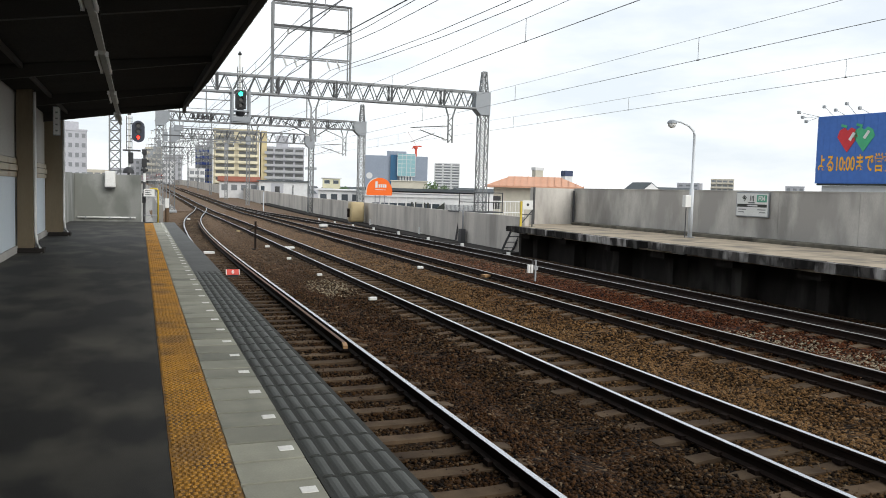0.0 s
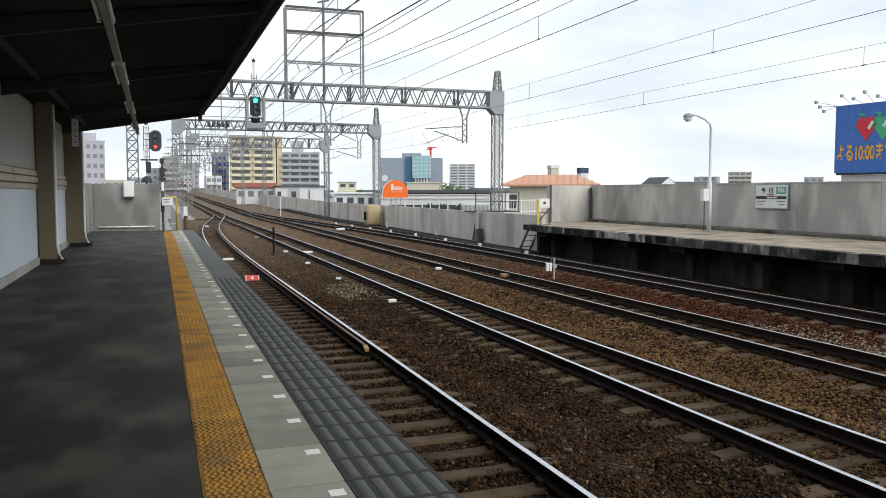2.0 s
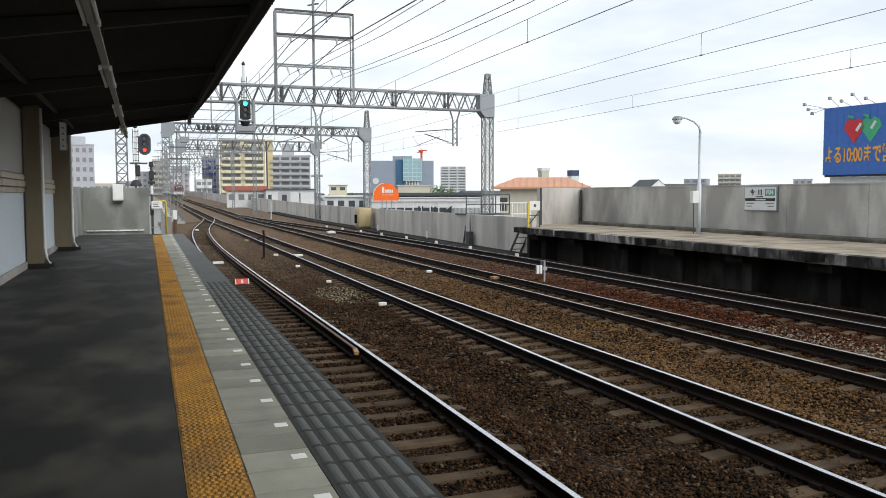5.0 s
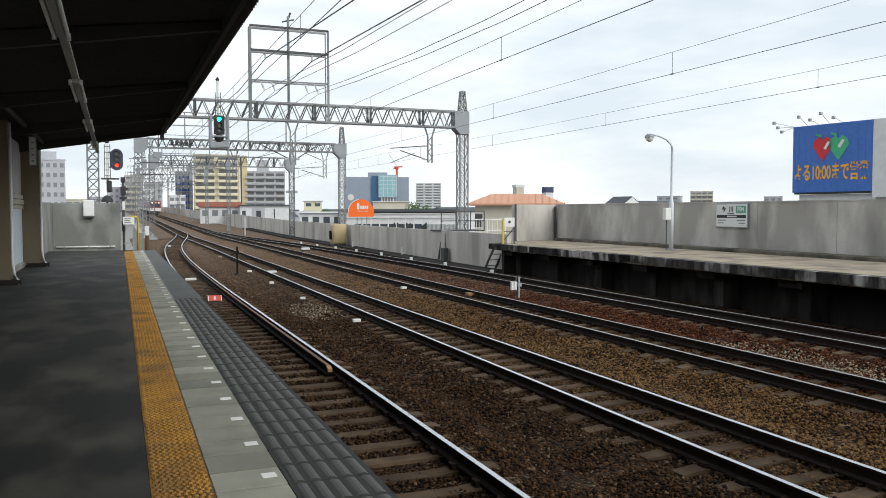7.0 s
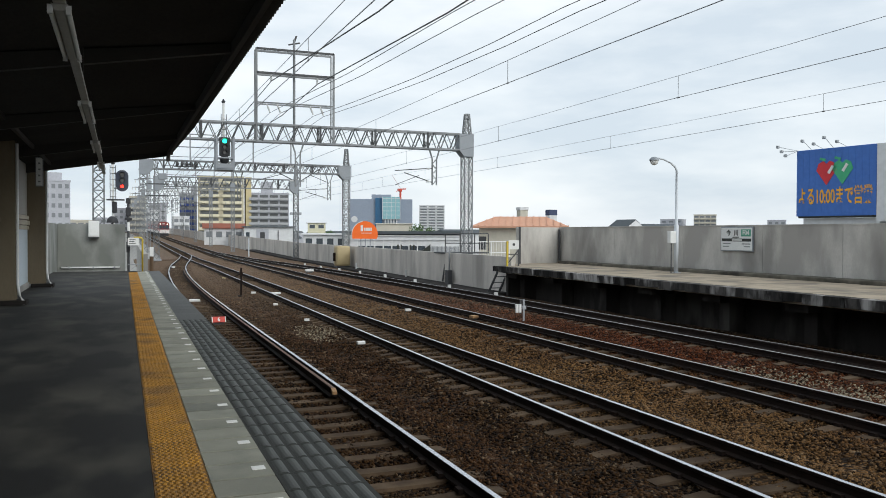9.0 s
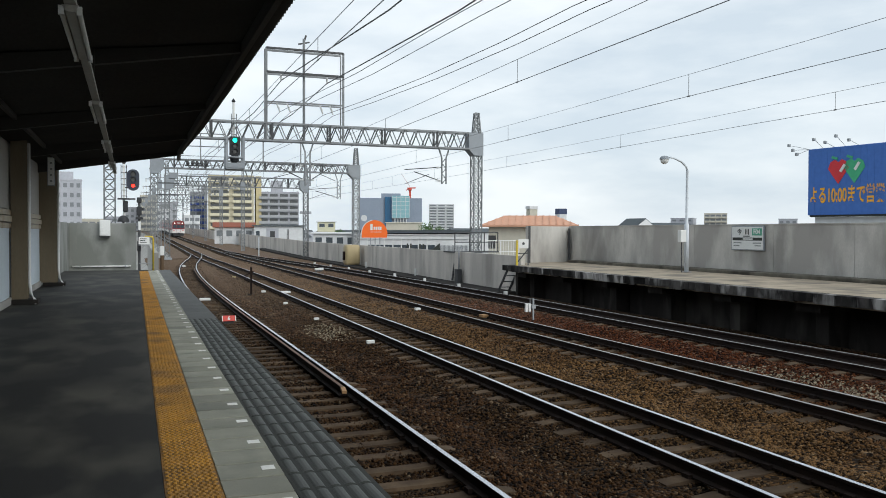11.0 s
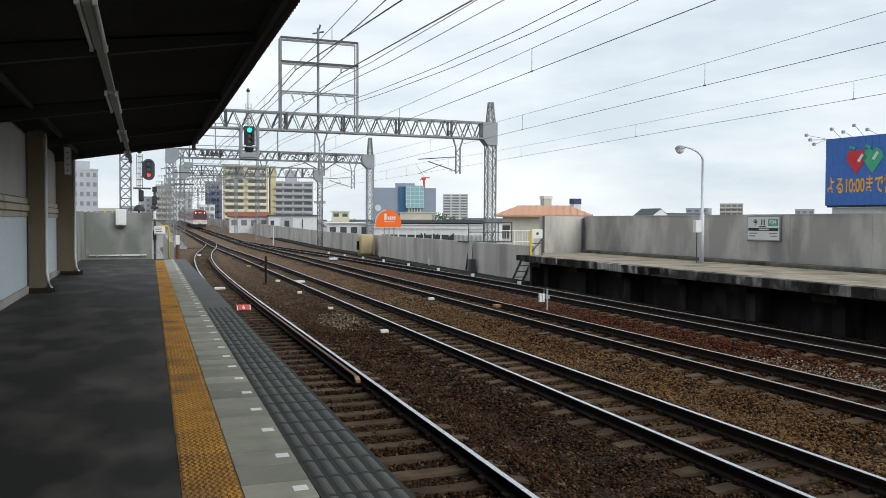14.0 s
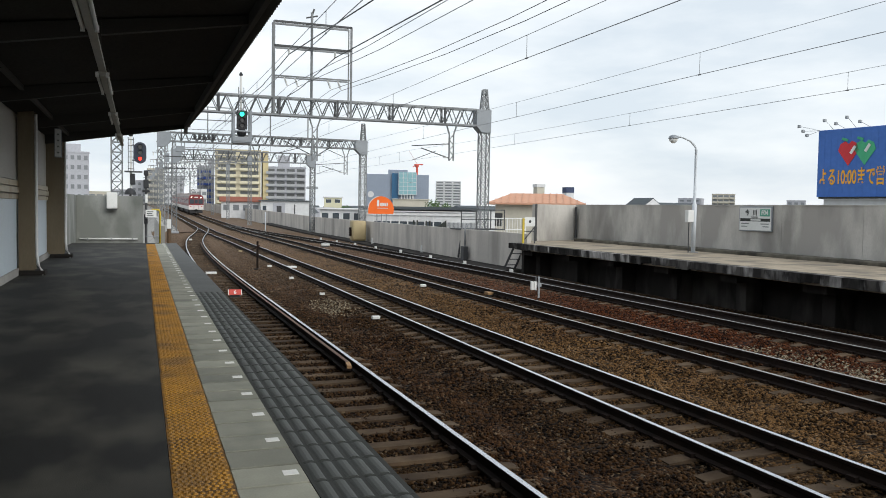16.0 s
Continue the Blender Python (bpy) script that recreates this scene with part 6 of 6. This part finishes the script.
def gem(x, z, s, mt, lab):
    pr_ = [(0, -0.68), (0.95, 0.05), (0.75, 0.36), (0.3, 0.48), (0, 0.34), (-0.3, 0.48), (-0.75, 0.36), (-0.95, 0.05)]
    k_ = len(pr_)
    part("emblem", Geo().add([(x + a * s * 0.56, y, z + b * s) for y in (-0.29, -0.26) for a, b in pr_], [tuple(range(k_)), tuple(range(2 * k_ - 1, k_ - 1, -1))] + [(i, k_ + i, k_ + (i + 1) % k_, (i + 1) % k_) for i in range(k_)]), mt, e, lab)


gem(0.70, zb + 3.85, 1.8, BB_GREEN, "plain green emblem shape")
gem(-0.78, zb + 3.85, 1.8, BB_RED, "plain red emblem shape")
for x, z in ((-0.36, 3.95), (0.95, 4.05)):
    part("emblem_bar", Geo().bar((x - 0.2, -0.31, zb + z - 0.3), (x + 0.2, -0.31, zb + z + 0.3), 0.06, 0.24), WHITE, e)
for x in (-0.95, 0.45):
    part("emblem_leaf", Geo().bar((x - 0.45, -0.3, zb + 4.95), (x + 0.1, -0.3, zb + 4.78), 0.04, 0.2), BB_GREEN, e)
for x, dx, dz in ((-3.6, -1.2, 0.0), (-3.6, -0.8, -0.4), (-3.6, -1.6, 0.45), (-2.3, -0.4, 0.75), (-1.2, -0.4, 0.4), (-0.2, -0.4, 0.85), (1.0, -0.4, 0.4)):
    part("lamp_arm", Geo().bar((x, -0.2, zt), (x + dx, -0.8, zt + dz), 0.035), GALV, e)
    part("flood_lamp", Geo().box(x + dx - 0.14, -1.0, zt + dz - 0.12, x + dx + 0.1, -0.75, zt + dz + 0.14, c=0.04), GALV, e)
e = thing("store_building", m, "white store building under the billboard", "building")
part("wall", Geo().box(-w / 2 + 0.3, 0.3, 0, w / 2 + 0.0, 14, zb - 0.17), WHITEW, e)
part("side_box", Geo().box(w / 2 + 0.03, -0.25, zb - 0.5, w / 2 + 9, 14, zt), WHITEW, e, "white side panel")

# flood light pole and rooftop pole in the distance
e = thing("yard_lamp_pole", (26.3, 130.5, -7), "tall steel yard lamp pole", "street lamp")
part("pole", Geo().rod([(0, 0, 0), (0, 0, 11.5)], 0.12, 6), GALV, e)
part("lamp", Geo().box(-0.9, -0.3, 11.4, 0.9, 0.3, 11.8, c=0.05), GALV, e)


def tree(at, h, r, seed):
    e_ = thing("tree", at, "leafy green tree between the buildings", "tree", "trees")
    rn = random.Random(seed)
    g_ = Geo().rod([(0, 0, 0), (0.1, 0, h * 0.3), (0, 0.1, h * 0.6)], [0.28, 0.2, 0.1], 7)
    for _ in range(6):
        a = rn.uniform(0, 6.3)
        g_.rod([(0, 0, h * rn.uniform(0.3, 0.5)), (r * 0.6 * math.cos(a), r * 0.6 * math.sin(a), h * rn.uniform(0.6, 0.85))], [0.1, 0.03], 5)
    part("trunk", g_, BARK, e_)
    g_ = Geo()
    for _ in range(900):
        a, b, c_ = rn.uniform(0, 6.3), rn.uniform(-1, 1), rn.random() ** 0.4
        k_ = 1 + 0.3 * noise.noise((math.cos(a) * 2, math.sin(a) * 2, b * 2 + seed))
        q = math.sqrt(1 - b * b)
        p = Vector((r * k_ * c_ * q * math.cos(a), r * k_ * c_ * q * math.sin(a), h * 0.68 + h * 0.34 * k_ * c_ * b))
        u = Vector((rn.uniform(-1, 1), rn.uniform(-1, 1), rn.uniform(-1, 1))).normalized() * 0.34
        w2 = u.orthogonal().normalized() * 0.2
        g_.add([p - u, p + w2, p + u, p - w2], [(0, 1, 2, 3)])
    part("crown", g_, LEAF, e_)


tree((74.5, 207, -7), 10.6, 2.6, 1)
tree((77.8, 206, -7), 9.9, 2.4, 2)
tree((58.0, 236, -7), 9.0, 3.0, 3)
tree((20.8, 175, -7), 9.2, 1.8, 4)

# low roofs that fill the distance
g = Geo()
rn = random.Random(11)
for i in range(420):
    a = radians(rn.uniform(-12, 62))
    d = rn.uniform(170, 1100)
    x, y = d * math.sin(a), d * math.cos(a)
    if abs(x - 10) < 16 and y < 330:
        continue
    if x < 30 and y < 200:
        continue
    w, dp, h = rn.uniform(6, 14), rn.uniform(6, 14), rn.uniform(5.0, 8.3) + d * 0.0016
    if rn.random() < 0.12:
        h += rn.uniform(0.5, 3)
    g.box(x - w / 2, y, -7, x + w / 2, y + dp, -7 + h, rn.choice((0, 1, 2)))
    if rn.random() < 0.5:
        z = -7 + h
        g.add([(x - w / 2 - 0.3, y - 0.3, z), (x + w / 2 + 0.3, y - 0.3, z), (x + w / 2 + 0.3, y + dp, z), (x - w / 2 - 0.3, y + dp, z), (x - w / 2, y + dp / 2, z + 1.2), (x + w / 2, y + dp / 2, z + 1.2)],
              [(0, 1, 5, 4), (2, 3, 4, 5), (1, 2, 5), (3, 0, 4)], 3)
ob = part("distant_roofs", g, [WHITEW, BEIGEW, GREYW, DARKROOF, REDROOF])
tagged(ob, "low hazy houses and roofs of the city far away", "houses", kind="stuff")

# ---- train ----


def bogie(y):
    g_ = Geo().box(-0.95, y - 1.4, 0.25, 0.95, y + 1.4, 0.75)
    return g_


def rail_car(front):
    e_ = thing("train_car", (0, 0, 0), "maroon and white commuter train car%s" % (" with lit headlights" if front else ""), "train", "train cars")
    Lc, wd = 20.0, 1.36
    pr_ = [(-wd, 0.85), (wd, 0.85), (wd, 3.05), (1.22, 3.5), (0.8, 3.72), (-0.8, 3.72), (-1.22, 3.5), (-wd, 3.05)]
    k_ = len(pr_)
    g_ = Geo().add([(a, y, b) for y in (0, Lc) for a, b in pr_], [tuple(range(k_)), tuple(range(2 * k_ - 1, k_ - 1, -1))] + [(i, k_ + i, k_ + (i + 1) % k_, (i + 1) % k_) for i in range(k_)])
    g_.m = [0, 0, 0, 0, 1, 1, 1, 1, 1, 0][:len(g_.f)]
    part("body", g_, [MAROON, TRAINROOF], e_)
    for s in (-1, 1):
        part("side_band", Geo().box(min(s * wd, s * (wd + 0.012)), 0.0, 0.85, max(s * wd, s * (wd + 0.012)), Lc, 1.5), TRAINWHITE, e_, "white lower band")
        for i in range(9):
            y = 1.2 + i * 2.05
            part("window", Geo().box(min(s * wd, s * (wd + 0.015)), y, 2.0, max(s * wd, s * (wd + 0.015)), y + 1.2, 2.85), WIN, e_)
    for y in (3.2, Lc - 3.2):
        part("bogie", bogie(y), UNDER, e_)
        for s in (-1, 1):
            for dy in (-1.0, 1.0):
                part("wheel", Geo().rod([(s * 0.5, y + dy, 0.43), (s * 0.62, y + dy, 0.43)], 0.43, 14), UNDER, e_)
    part("underframe", Geo().box(-1.2, 5.2, 0.3, 1.2, Lc - 5.2, 0.85), UNDER, e_)
    for y in (4.0, 12.0):
        part("roof_unit", Geo().box(-0.8, y, 3.72, 0.8, y + 3.0, 4.0, c=0.05), TRAINROOF, e_)
    if front:
        part("front_band", Geo().box(-wd, -0.02, 0.85, wd, 0.0, 1.75), TRAINWHITE, e_, "white lower front band")
        part("windscreen", Geo().box(-1.2, -0.03, 2.0, -0.42, 0.0, 2.85), WIN, e_)
        part("windscreen", Geo().box(0.42, -0.03, 2.0, 1.2, 0.0, 2.85), WIN, e_)
        part("door_window", Geo().box(-0.3, -0.03, 2.05, 0.3, 0.0, 2.8), WIN, e_)
        part("gangway", Geo().box(-0.42, -0.06, 0.9, -0.36, 0.0, 3.0).box(0.36, -0.06, 0.9, 0.42, 0.0, 3.0).box(-0.42, -0.06, 3.0, 0.42, 0.0, 3.08), MAROON, e_)
        part("route_plate", Geo().box(-0.34, -0.05, 3.12, 0.34, 0.0, 3.32), WHITE, e_)
        for s in (-1, 1):
            part("headlight", Geo().rod([(s * 0.86, -0.08, 3.18), (s * 0.86, 0.0, 3.18)], 0.11, 12), HEAD_GLOW, e_, "lit headlight")
            part("tail_lamp", Geo().box(s * 1.0 - 0.12, -0.05, 1.4, s * 1.0 + 0.12, 0.0, 1.55), SIGN_RED, e_)
            part("buffer_beam", Geo().box(s * 0.75 - 0.4, -0.1, 0.45, s * 0.75 + 0.4, 0.1, 0.85), UNDER, e_)
        part("coupler", Geo().box(-0.15, -0.5, 0.75, 0.15, 0.1, 1.0, c=0.04), UNDER, e_)
        part("skirt", Geo().box(-1.2, -0.05, 0.2, 1.2, 0.05, 0.6), UNDER, e_)
    g_ = Geo()
    if front:
        g_.bar((-0.7, 9, 4.0), (0, 10.2, 4.9), 0.05).bar((0.7, 9, 4.0), (0, 10.2, 4.9), 0.05).bar((0, 10.2, 4.9), (0, 9, 5.1), 0.05).bar((-0.8, 9, 5.1), (0.8, 9, 5.1), 0.06)
        part("pantograph", g_, STEEL_DARK, e_)
    return e_


CARS = [rail_car(True), rail_car(False), rail_car(False), rail_car(False)]


def front_at(t):
    """Distance of the train's front along the track, braking towards the station."""
    return 163.0 + 6.0 * (16.0 - t) + 0.3 * (16.0 - t) ** 2


def motions():
    for k_, car in enumerate(CARS):
        rows_ = []
        for i in range(17):
            t = float(i)
            y0 = front_at(t) + 20.6 * k_
            y1 = y0 + 20.0
            a, b = Vector((C3(y0), y0, rise(y0))), Vector((C3(y1), y1, rise(y1)))
            d = b - a
            yaw = math.degrees(math.atan2(-d.x, d.y))
            pitch = math.degrees(math.atan2(d.z, math.hypot(d.x, d.y)))
            rows_.append((t, pose(a.x, a.y, a.z, pitch, 0, yaw)))
        walk(car, rows_)


motions()
